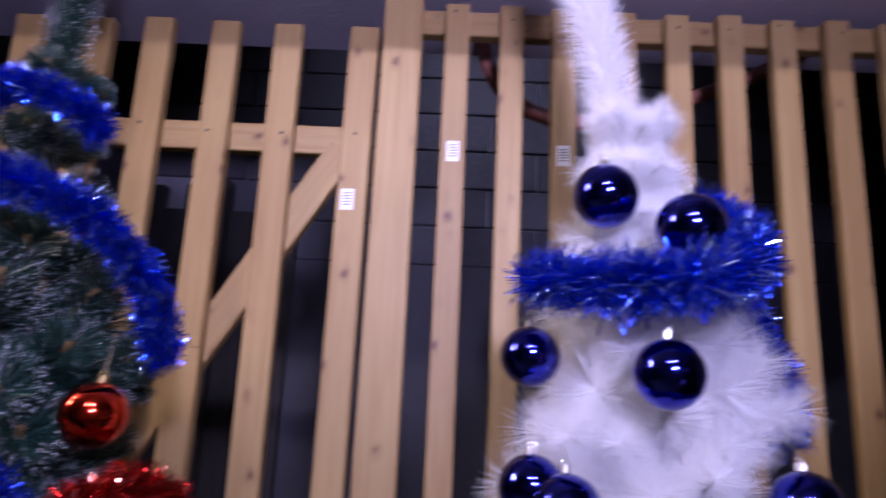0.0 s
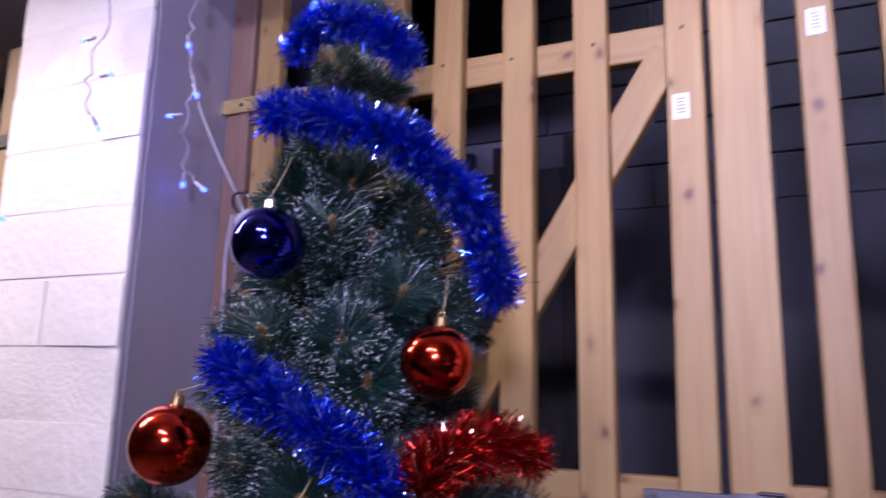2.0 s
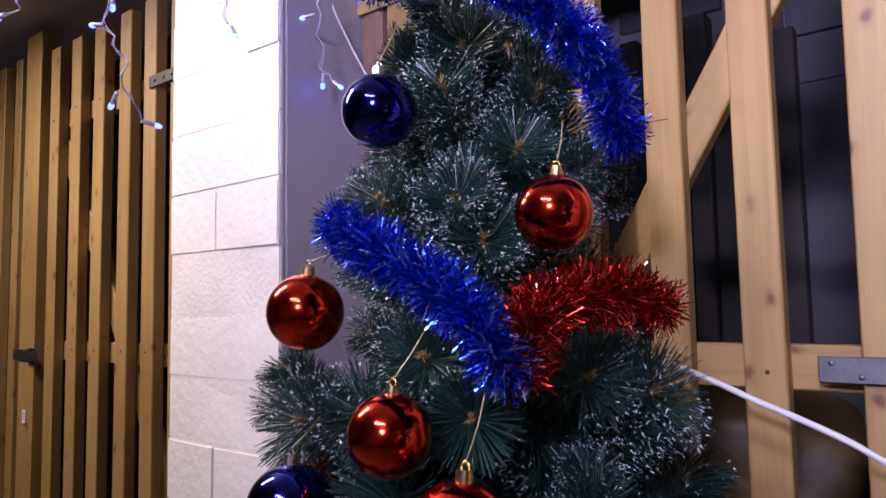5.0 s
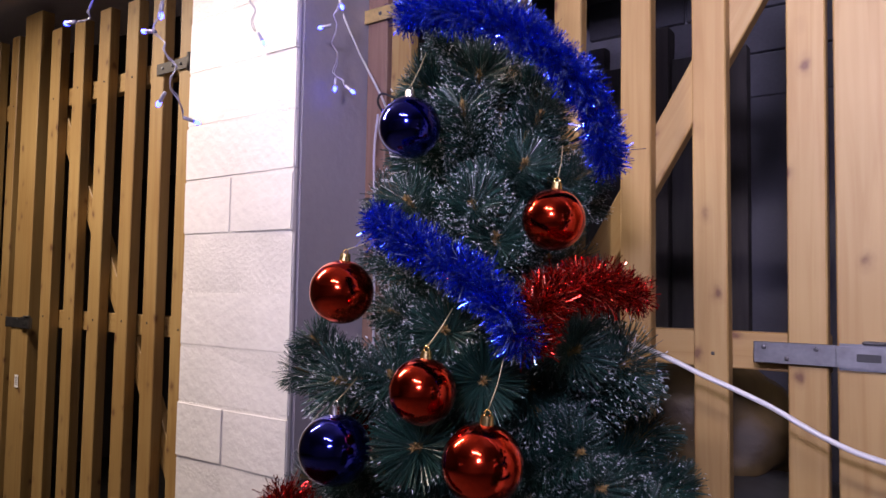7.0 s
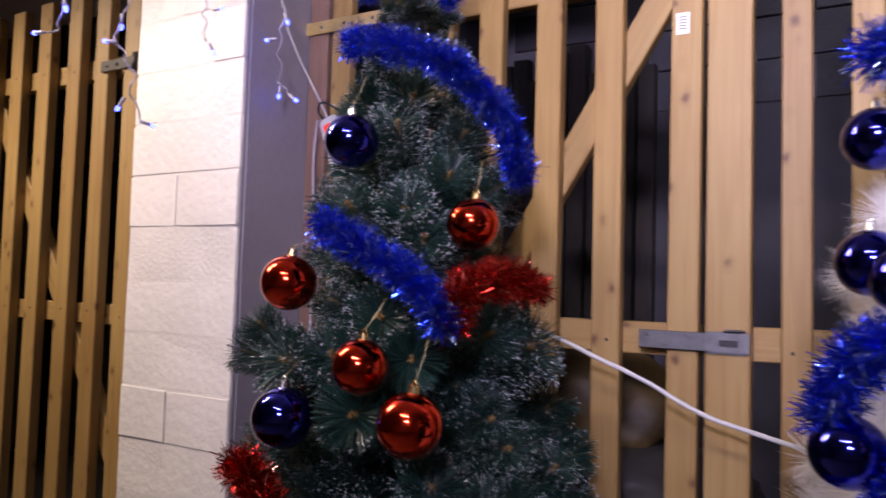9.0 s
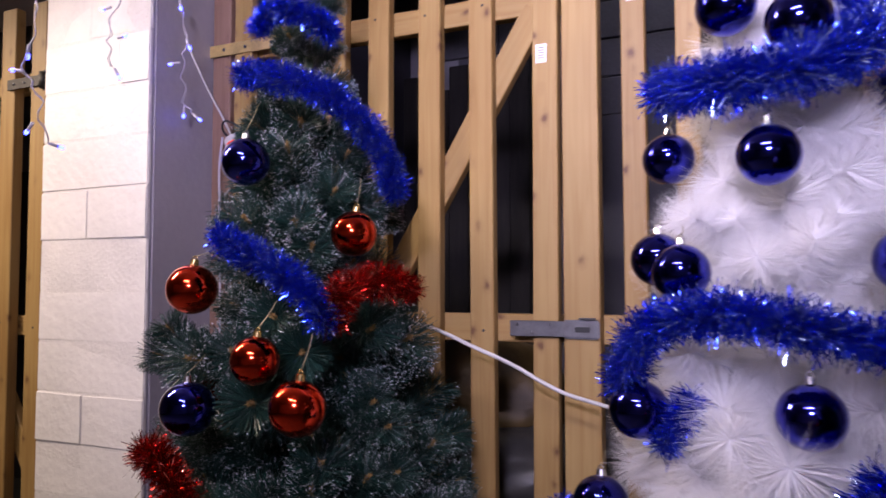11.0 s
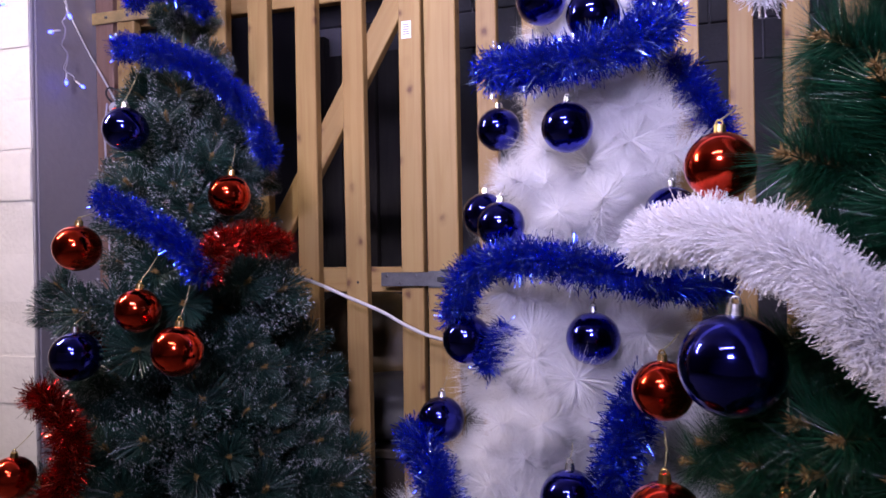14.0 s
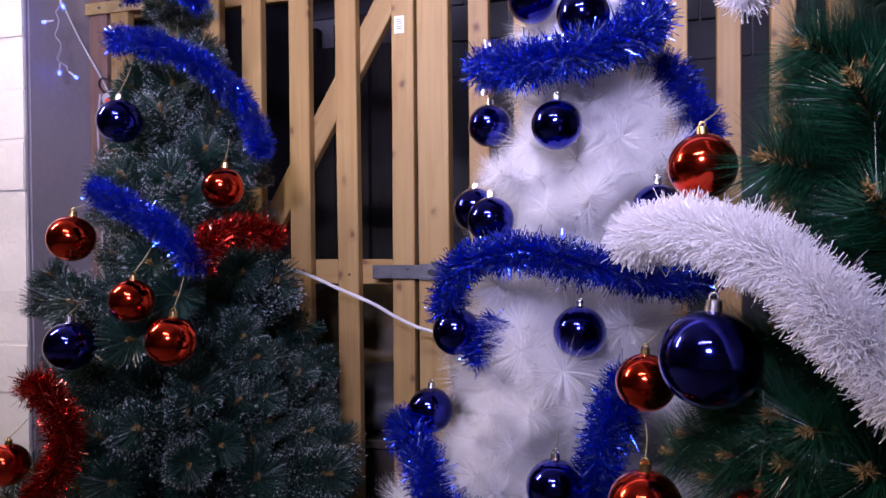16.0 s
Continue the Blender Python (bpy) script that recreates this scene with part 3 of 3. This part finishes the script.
frosted = [NEEDLE_FROSTED, STEM, BUD, FROST]
V1 = [(L, [brush("branch", L, 0.058, int(5200 * L) + 600, 0.0012, frosted, 0.28, f, 50, k, 0.024, tw, True) for k, f in ((1, 0.55), (2, 0.36), (3, 0.12))]) for L, tw in ((0.12, 0), (0.24, 1), (0.38, 2), (0.52, 2))]
pine_tree((-0.485, 1.49), 2.12, [(1.95, 0.030), (1.86, 0.055), (1.68, 0.115), (1.44, 0.190), (1.2, 0.250), (0.95, 0.305), (0.75, 0.38), (0.3, 0.51)], V1,
          brush("leader", 0.40, 0.048, 3400, 0.0015, frosted, 0.0, 0.25, 58, 7, 0.02), 1.86, level(0.32, 0.62, 3, 8, 9) + level(0.70, 1.90, 14, 8, 5), STEM,
          ((1, 0.22),), 14, "frosted dark green artificial christmas tree with blue and red decorations", lift=(18, 50),
          extra=((1.155, 303, 6, 0.285), (1.225, 290, 20, 0.262), (1.13, 200, 14, 0.36), (1.145, 254, 16, 0.300), (1.10, 188, 10, 0.33), (1.20, 334, 20, 0.272), (1.18, 352, 22, 0.29),
                 (1.47, 1, 30, 0.205), (1.36, 307, 30, 0.235), (1.41, 298, 36, 0.222), (1.474, 321, 32, 0.203), (1.57, 289, 50, 0.165), (1.56, 335, 46, 0.172), (1.42, 266, 34, 0.212),
                 (1.808, 275, 20, 0.105), (0.83, 307, 4, 0.385), (1.07, 284, 14, 0.300), (1.02, 335, 16, 0.320), (0.86, 317, 10, 0.375), (0.81, 285, 12, 0.39), (0.85, 352, 14, 0.38), (0.94, 336, 18, 0.34), (0.80, 2, 12, 0.43), (0.77, 348, 8, 0.45)))

snowy = [NEEDLE_WHITE, STEM_WHITE, BUD_WHITE, NEEDLE_WHITE]
V2 = [(L, [brush("branch", L, 0.066, int(5200 * L) + 900, 0.0012, snowy, 0.10, 0.0, 62, k, 0.0, tw) for k in (11, 12, 13)]) for L, tw in ((0.10, 0), (0.20, 1), (0.30, 2), (0.42, 2))]
pine_tree((0.445, 1.42), 2.14, [(1.90, 0.035), (1.80, 0.062), (1.73, 0.080), (1.39, 0.160), (1.22, 0.195), (1.015, 0.245), (0.78, 0.32), (0.3, 0.44)], V2,
          brush("leader", 0.50, 0.062, 6500, 0.0018, snowy, 0.0, 0.0, 66, 17, 0.0), 1.72, level(0.32, 0.58, 3, 8, 9) + level(0.66, 1.84, 19, 12, 9), STEM_WHITE,
          ((1, 0.27),), 4, "fluffy white artificial christmas tree with blue baubles and tinsel", lift=(4, 44), leader_turn=(0, -11),
          extra=((1.046, 272, 4, 0.262), (1.075, 255, 6, 0.256), (1.316, 262, 10, 0.200), (0.969, 244, 8, 0.285), (1.383, 228, 20, 0.190), (0.872, 243, 4, 0.315), (1.184, 237, 16, 0.228),
                 (1.119, 300, 10, 0.246), (0.974, 260, 2, 0.282), (1.345, 286, 36, 0.190), (1.50, 340, 50, 0.180), (0.79, 215, 14, 0.36), (1.665, 215, 26, 0.118)))

green = [NEEDLE_GREEN, STEM, BUD, NEEDLE_GREEN]
V3 = [(L, [brush("branch", L, 0.062, int(5600 * L) + 600, 0.0010, green, 0.25, 0.0, 50, k, 0.050, tw) for k in (21, 22, 23)]) for L, tw in ((0.14, 0), (0.26, 1), (0.40, 2))]
pine_tree((0.98, 0.86), 1.95, [(1.85, 0.04), (1.60, 0.200), (1.39, 0.255), (1.17, 0.275), (1.0, 0.325), (0.8, 0.41), (0.3, 0.52)], V3,
          brush("leader", 0.36, 0.065, 2600, 0.0014, green, 0.0, 0.0, 50, 27, 0.04), 1.72, level(0.30, 0.65, 3, 8, 9) + level(0.74, 1.80, 18, 14, 8), STEM,
          ((-1, 0.60),), 8, "deep green artificial christmas tree with a white garland",
          extra=((1.338, 203, 14, 0.330), (1.31, 223, 46, 0.310), (1.415, 215, 58, 0.278), (1.10, 217, 4, 0.350), (1.45, 200, 20, 0.285), (1.016, 191, 8, 0.36),
                 (1.458, 188, 24, 0.270), (1.42, 191, 16, 0.280), (1.375, 194, 12, 0.290), (1.164, 180, 14, 0.350), (1.046, 183, 6, 0.375), (1.089, 186, 10, 0.360), (1.02, 180, 6, 0.390),
                 (1.048, 196, 10, 0.350), (1.098, 204, 12, 0.325), (1.058, 208, 6, 0.330), (1.163, 215, 20, 0.300), (1.077, 223, 14, 0.323), (1.252, 192, 24, 0.290)))


# ---- tinsel ----
def tinsel(points, radius, material, per_m, width, seed, label, lean=82):
    """A cord with a dense fringe of twisted foil strips."""
    t = holder("tinsel_garland", points[0], label, "tinsel", "tinsel garlands")
    core = tube("cord", [Vector(p) - t.location for p in points], 0.003, material, t, 0.015, 6)
    pts = spline([Vector(p) - t.location for p in points], 0.004)
    r = np.random.RandomState(seed)
    P = np.array([tuple(p) for p in pts])
    acc = np.concatenate([[0], np.cumsum(np.linalg.norm(np.diff(P, axis=0), axis=1))])
    total = acc[-1]
    n = int(per_m * total)

    def unit(v):
        return v / np.linalg.norm(v, axis=1, keepdims=True)

    def along(s):
        return np.stack([np.interp(s, acc, P[:, k]) for k in range(3)], 1)

    s = r.rand(n) * total
    p = along(s)
    d = unit(along(np.minimum(s + 0.01, total)) - along(np.maximum(s - 0.01, 0)))
    g = r.normal(size=(n, 3))
    out = unit(g - d * (g * d).sum(1, keepdims=True))
    le = np.radians(np.clip(r.normal(lean, 30, n), 10, 170))[:, None]
    way = np.cos(le) * d + np.sin(le) * out
    ends = np.minimum(s, total - s) / (0.6 * radius)
    lump = 1 + 0.09 * np.sin(s * 61 + seed) + 0.06 * np.sin(s * 143 + 2 * seed)
    ln = (radius * r.uniform(0.62, 1.08, n) * lump * np.minimum(1, 0.82 + 0.18 * ends))[:, None]
    stray = r.rand(n, 1) < 0.02
    ln = np.where(stray, ln * 1.25, ln)

    def across():
        return unit(np.cross(way, r.normal(size=(n, 3)))) * width / 2

    a, b, c = across(), across(), across()
    bend = r.normal(size=(n, 3)) * ln * 0.07
    mid = p + way * ln * 0.55 + bend
    tip = p + way * ln + r.normal(size=(n, 3)) * ln * 0.06
    V = np.stack((p - a, p + a, mid + b, mid - b, tip - c, tip + c), 1).reshape(-1, 3).tolist()
    base = 6 * np.arange(n)[:, None]
    F = np.stack((base + [0, 1, 2, 3], base + [3, 2, 5, 4]), 1).reshape(-1, 4).tolist()
    mesh_object("fringe", V, F, material, t)
    return t


BLUE_T, RED_T, WHITE_T = "shiny blue tinsel garland wound round the tree", "shiny red tinsel garland on the frosted tree", "thick white tinsel garland on the deep green tree"
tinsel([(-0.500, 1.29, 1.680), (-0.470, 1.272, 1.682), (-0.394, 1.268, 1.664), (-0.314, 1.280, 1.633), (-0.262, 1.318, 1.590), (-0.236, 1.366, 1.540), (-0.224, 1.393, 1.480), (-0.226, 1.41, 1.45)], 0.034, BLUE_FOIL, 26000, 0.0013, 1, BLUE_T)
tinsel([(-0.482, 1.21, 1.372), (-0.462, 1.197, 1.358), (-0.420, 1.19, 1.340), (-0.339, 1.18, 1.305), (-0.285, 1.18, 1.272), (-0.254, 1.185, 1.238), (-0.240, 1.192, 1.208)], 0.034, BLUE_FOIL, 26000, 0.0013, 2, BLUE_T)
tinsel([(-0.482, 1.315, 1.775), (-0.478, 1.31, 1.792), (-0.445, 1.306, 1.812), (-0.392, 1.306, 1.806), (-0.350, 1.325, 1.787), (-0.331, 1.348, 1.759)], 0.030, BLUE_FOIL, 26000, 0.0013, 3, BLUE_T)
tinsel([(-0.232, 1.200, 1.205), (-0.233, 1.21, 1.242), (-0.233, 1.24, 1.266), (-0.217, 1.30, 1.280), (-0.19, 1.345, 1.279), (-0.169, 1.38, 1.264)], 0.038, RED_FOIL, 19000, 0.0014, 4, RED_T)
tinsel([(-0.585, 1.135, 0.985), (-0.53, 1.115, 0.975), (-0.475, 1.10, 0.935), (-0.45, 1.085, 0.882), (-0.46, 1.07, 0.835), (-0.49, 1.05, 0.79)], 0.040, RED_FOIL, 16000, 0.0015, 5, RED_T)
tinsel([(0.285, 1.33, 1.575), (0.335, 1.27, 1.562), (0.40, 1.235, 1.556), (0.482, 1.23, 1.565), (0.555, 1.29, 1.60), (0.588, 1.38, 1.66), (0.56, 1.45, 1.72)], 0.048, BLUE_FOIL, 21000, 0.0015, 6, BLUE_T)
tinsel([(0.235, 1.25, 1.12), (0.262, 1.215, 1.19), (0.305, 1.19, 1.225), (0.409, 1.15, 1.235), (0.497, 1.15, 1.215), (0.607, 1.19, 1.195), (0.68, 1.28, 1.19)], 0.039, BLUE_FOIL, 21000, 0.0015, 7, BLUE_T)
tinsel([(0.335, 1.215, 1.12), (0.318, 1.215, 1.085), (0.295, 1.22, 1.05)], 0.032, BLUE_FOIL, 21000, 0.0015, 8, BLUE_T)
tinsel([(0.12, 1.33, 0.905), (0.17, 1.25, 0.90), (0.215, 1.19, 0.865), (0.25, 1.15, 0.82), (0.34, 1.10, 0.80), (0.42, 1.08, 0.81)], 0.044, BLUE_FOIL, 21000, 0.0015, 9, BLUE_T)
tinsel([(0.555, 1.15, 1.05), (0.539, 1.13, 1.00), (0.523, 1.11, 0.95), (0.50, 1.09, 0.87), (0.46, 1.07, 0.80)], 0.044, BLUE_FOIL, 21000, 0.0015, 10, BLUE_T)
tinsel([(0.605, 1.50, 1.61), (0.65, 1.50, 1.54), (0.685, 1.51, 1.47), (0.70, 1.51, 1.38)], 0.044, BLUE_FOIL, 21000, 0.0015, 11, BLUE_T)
tinsel(GARLAND, 0.037, WHITE_FOIL, 60000, 0.0010, 12, WHITE_T)
tinsel([(0.690, 0.82, 1.505), (0.700, 0.785, 1.530), (0.735, 0.72, 1.545), (0.78, 0.67, 1.55), (0.86, 0.64, 1.545)], 0.034, WHITE_FOIL, 34000, 0.0012, 13, WHITE_T)


# ---- baubles ----
def bauble(at, radius, material, cap_material, tilt, hang, label):
    b = holder("bauble", at, label, "bauble", "baubles")
    b.rotation_euler = (radians(tilt[0]), radians(tilt[1]), 0)
    bm = bmesh.new()
    bmesh.ops.create_uvsphere(bm, u_segments=48, v_segments=28, radius=radius)
    for v in bm.verts:
        v.co.z *= 1.0 if v.co.z < 0 else 0.985
    part("ball", bm, material, b, smooth=True)
    bm = bmesh.new()
    bmesh.ops.create_cone(bm, segments=18, radius1=radius * 0.17, radius2=radius * 0.15, depth=radius * 0.26, cap_ends=True)
    for v in bm.verts:
        if v.co.z < 0:
            v.co.xy *= 1.08
    bmesh.ops.translate(bm, vec=(0, 0, radius * 1.06), verts=bm.verts)
    cap = part("cap", bm, cap_material, b)
    ring = tube("loop", [(radius * 0.09 * math.cos(a), 0, radius * (1.22 + 0.10 * math.sin(a))) for a in np.linspace(-0.6, math.pi + 0.6, 9)], 0.0011, cap_material, b, 0.004, 6)
    if hang:
        tube("thread", [(0, 0, radius * 1.3), (hang[0] * 0.5 + 0.002, hang[1] * 0.5, radius * 1.3 + hang[2] * 0.5), (hang[0], hang[1], radius * 1.3 + hang[2])], 0.0008, THREAD, b, 0.01, 5)
    return b


BLUE_L, RED_L = "glossy dark blue bauble hanging from a branch", "glossy red bauble hanging from a branch"
for at, rad, hang in BLUE_A:
    bauble(at, rad, BLUE_GLASS, SILVER, (0, 0), hang, BLUE_L)
for at, rad, hang in RED_A:
    bauble(at, rad, RED_GLASS, GOLD, (0, 6), hang, RED_L)
for at, rad in BLUE_W:
    bauble(at, rad, BLUE_GLASS, SILVER, (-6, 0), (0, 0.03, 0.02), "glossy dark blue bauble on the white tree")
bauble(BLUE_G[0], BLUE_G[1], BLUE_GLASS, SILVER, (0, 4), (0.01, 0.03, 0.05), "large glossy dark blue bauble on the green tree")
for at, rad, hang in RED_G:
    bauble(at, rad, RED_GLASS, GOLD, (0, 0), hang, "glossy red bauble on the green tree")

# ---- power strip and cables ----
strip = holder("power_strip", (-0.868, 1.735, 1.595), "white power strip with a lit red switch hung beside the gate", "power strip")
strip.rotation_euler = (0, radians(-20), 0)
part("body", box_bm(-0.028, 0.028, -0.02, 0.018, -0.15, 0.10, 0.008, 3), WHITE_PLASTIC, strip)
part("switch", box_bm(-0.012, 0.012, -0.024, -0.0205, 0.058, 0.078, 0.002, 2), RED_PLASTIC, strip, "red lit rocker switch")
for i in range(3):
    bm = bmesh.new()
    bmesh.ops.create_cone(bm, segments=20, radius1=0.018, radius2=0.018, depth=0.002, cap_ends=True)
    bmesh.ops.rotate(bm, cent=(0, 0, 0), matrix=Matrix.Rotation(math.pi / 2, 3, "X"), verts=bm.verts)
    bmesh.ops.translate(bm, vec=(0, -0.0212, 0.022 - i * 0.05), verts=bm.verts)
    so = part("socket", bm, WHITE_PLASTIC, strip)
    for dx in (-0.008, 0.008):
        part("hole", box_bm(dx - 0.002, dx + 0.002, -0.0228, -0.0222, 0.020 - i * 0.05, 0.024 - i * 0.05), INK, so)

tagged(tube("strip_cable", [(-0.905, 1.735, 1.68), (-0.93, 1.72, 1.74), (-0.99, 1.70, 1.86), (-1.03, 1.68, 1.98), (-1.035, 1.66, 2.15), (-1.03, 1.60, 2.29)], 0.0027, WHITE_PLASTIC, None, 0.02, 8), "white cable hanging from the soffit to the power strip", "cable")
tagged(tube("lead_cable", [(-0.912, 1.735, 1.675), (-0.925, 1.715, 1.705), (-0.90, 1.70, 1.722), (-0.86, 1.715, 1.70), (-0.85, 1.74, 1.66)], 0.003, BLACK_RUBBER, None, 0.01, 8), "short black cable looped over the power strip", "cable")
tagged(tube("grey_cable", [(-0.95, 1.745, 1.69), (-0.96, 1.745, 1.60), (-0.955, 1.745, 1.45), (-0.95, 1.745, 1.2), (-0.95, 1.745, 0.9)], 0.003, CLEAR, None, 0.02, 8), "thin pale cable hanging beside the gate", "cable")
tagged(tube("tree_cable", [(-0.36, 1.62, 1.20), (-0.28, 1.65, 1.185), (-0.225, 1.66, 1.165), (-0.17, 1.66, 1.142), (-0.107, 1.66, 1.118), (-0.06, 1.66, 1.098), (-0.013, 1.66, 1.073), (0.04, 1.66, 1.05), (0.09, 1.66, 1.037), (0.2, 1.62, 1.02), (0.32, 1.58, 1.0)], 0.0045, WHITE_PLASTIC, None, 0.012, 8),
       "white cable slung between two trees in front of the gate", "cable")


# ---- icicle lights ----
def icicle(points, leds, label):
    top = Vector(points[0])
    s = holder("light_string", top, label, "fairy lights", "fairy lights")
    r = random.Random(int(1000 * abs(top.x) + 77 * top.z))
    a = [p - top + Vector((0.006 * math.sin(i * 1.9 + top.x * 40), 0.004 * math.cos(i * 2.3), 0)) * min(1, i / 3) for i, p in enumerate(spline(points, 0.018))]
    b = [p + Vector((r.uniform(-0.004, 0.004), r.uniform(-0.004, 0.004), r.uniform(-0.003, 0.003))) for p in a]
    tube("wire", a, 0.0010, CLEAR, s, 0.015, 6)
    tube("wire", b, 0.0010, CLEAR, s, 0.015, 6)
    for p, d in leds:
        p, d = Vector(p) - top, Vector(d).normalized()
        e = p + d * 0.022
        sleeve = tube("sleeve", [p, p + d * 0.011, e], 0.0036, CLEAR, s, 0.01, 8)
        bm = bmesh.new()
        bmesh.ops.create_uvsphere(bm, u_segments=10, v_segments=8, radius=0.0046)
        bmesh.ops.scale(bm, vec=(1, 1, 1.7), verts=bm.verts)
        bmesh.ops.rotate(bm, cent=(0, 0, 0), matrix=d.to_track_quat("Z", "Y").to_matrix(), verts=bm.verts)
        bmesh.ops.translate(bm, vec=e + d * 0.004, verts=bm.verts)
        part("led", bm, LED_GLOW, sleeve, smooth=True)
    return s


FAIRY = "white wire icicle lights with small bluish led bulbs"
icicle([(-0.985, 1.21, 3.0), (-0.985, 1.20, 2.4), (-0.988, 1.2, 1.95), (-0.988, 1.2, 1.84), (-0.995, 1.2, 1.80), (-1.010, 1.19, 1.745), (-0.973, 1.19, 1.695), (-0.962, 1.2, 1.664), (-0.974, 1.205, 1.628), (-0.985, 1.23, 1.607), (-1.005, 1.255, 1.588)],
       [((-1.010, 1.204, 1.795), (-0.1, 0, -1)), ((-0.992, 1.180, 1.728), (-1, -0.2, 0.15)), ((-0.988, 1.202, 1.622), (-0.7, 0, -0.7)), ((-1.004, 1.252, 1.588), (0.3, 0.9, -0.2))], FAIRY)
icicle([(-0.99, 1.42, 2.295), (-0.992, 1.42, 2.15), (-0.994, 1.42, 2.026), (-0.984, 1.42, 1.957), (-1.012, 1.42, 1.945), (-1.020, 1.42, 1.885), (-1.024, 1.42, 1.865), (-1.016, 1.428, 1.81)],
       [((-1.018, 1.42, 1.955), (-1, 0, -0.05)), ((-0.992, 1.42, 1.876), (1, 0, 0)), ((-1.014, 1.430, 1.806), (0.5, 0.2, -0.9))], FAIRY)
icicle([(-0.95, 1.58, 2.295), (-0.946, 1.58, 2.096), (-0.945, 1.575, 2.0), (-0.925, 1.575, 1.91), (-0.945, 1.585, 1.86), (-0.955, 1.60, 1.80), (-0.965, 1.612, 1.76), (-0.94, 1.612, 1.735), (-0.925, 1.61, 1.72)],
       [((-0.944, 1.58, 2.10), (0.2, 0, 1)), ((-0.943, 1.57, 2.015), (0.3, -0.2, -1)), ((-0.920, 1.572, 1.91), (0.4, 0, -1)), ((-0.935, 1.566, 1.848), (-1, -0.3, -0.1)), ((-0.972, 1.622, 1.752), (-0.1, 0, -1)), ((-0.928, 1.609, 1.722), (0.8, 0, -0.6))], FAIRY)
icicle([(-0.955, 1.05, 3.0), (-0.957, 1.05, 2.3), (-0.955, 1.047, 1.80), (-0.957, 1.047, 1.745), (-0.968, 1.047, 1.712), (-0.985, 1.045, 1.703), (-1.005, 1.043, 1.705)], [((-0.957, 1.047, 1.765), (0.3, 0, -0.9)), ((-1.005, 1.043, 1.705), (-1, 0, 0.1))], FAIRY)
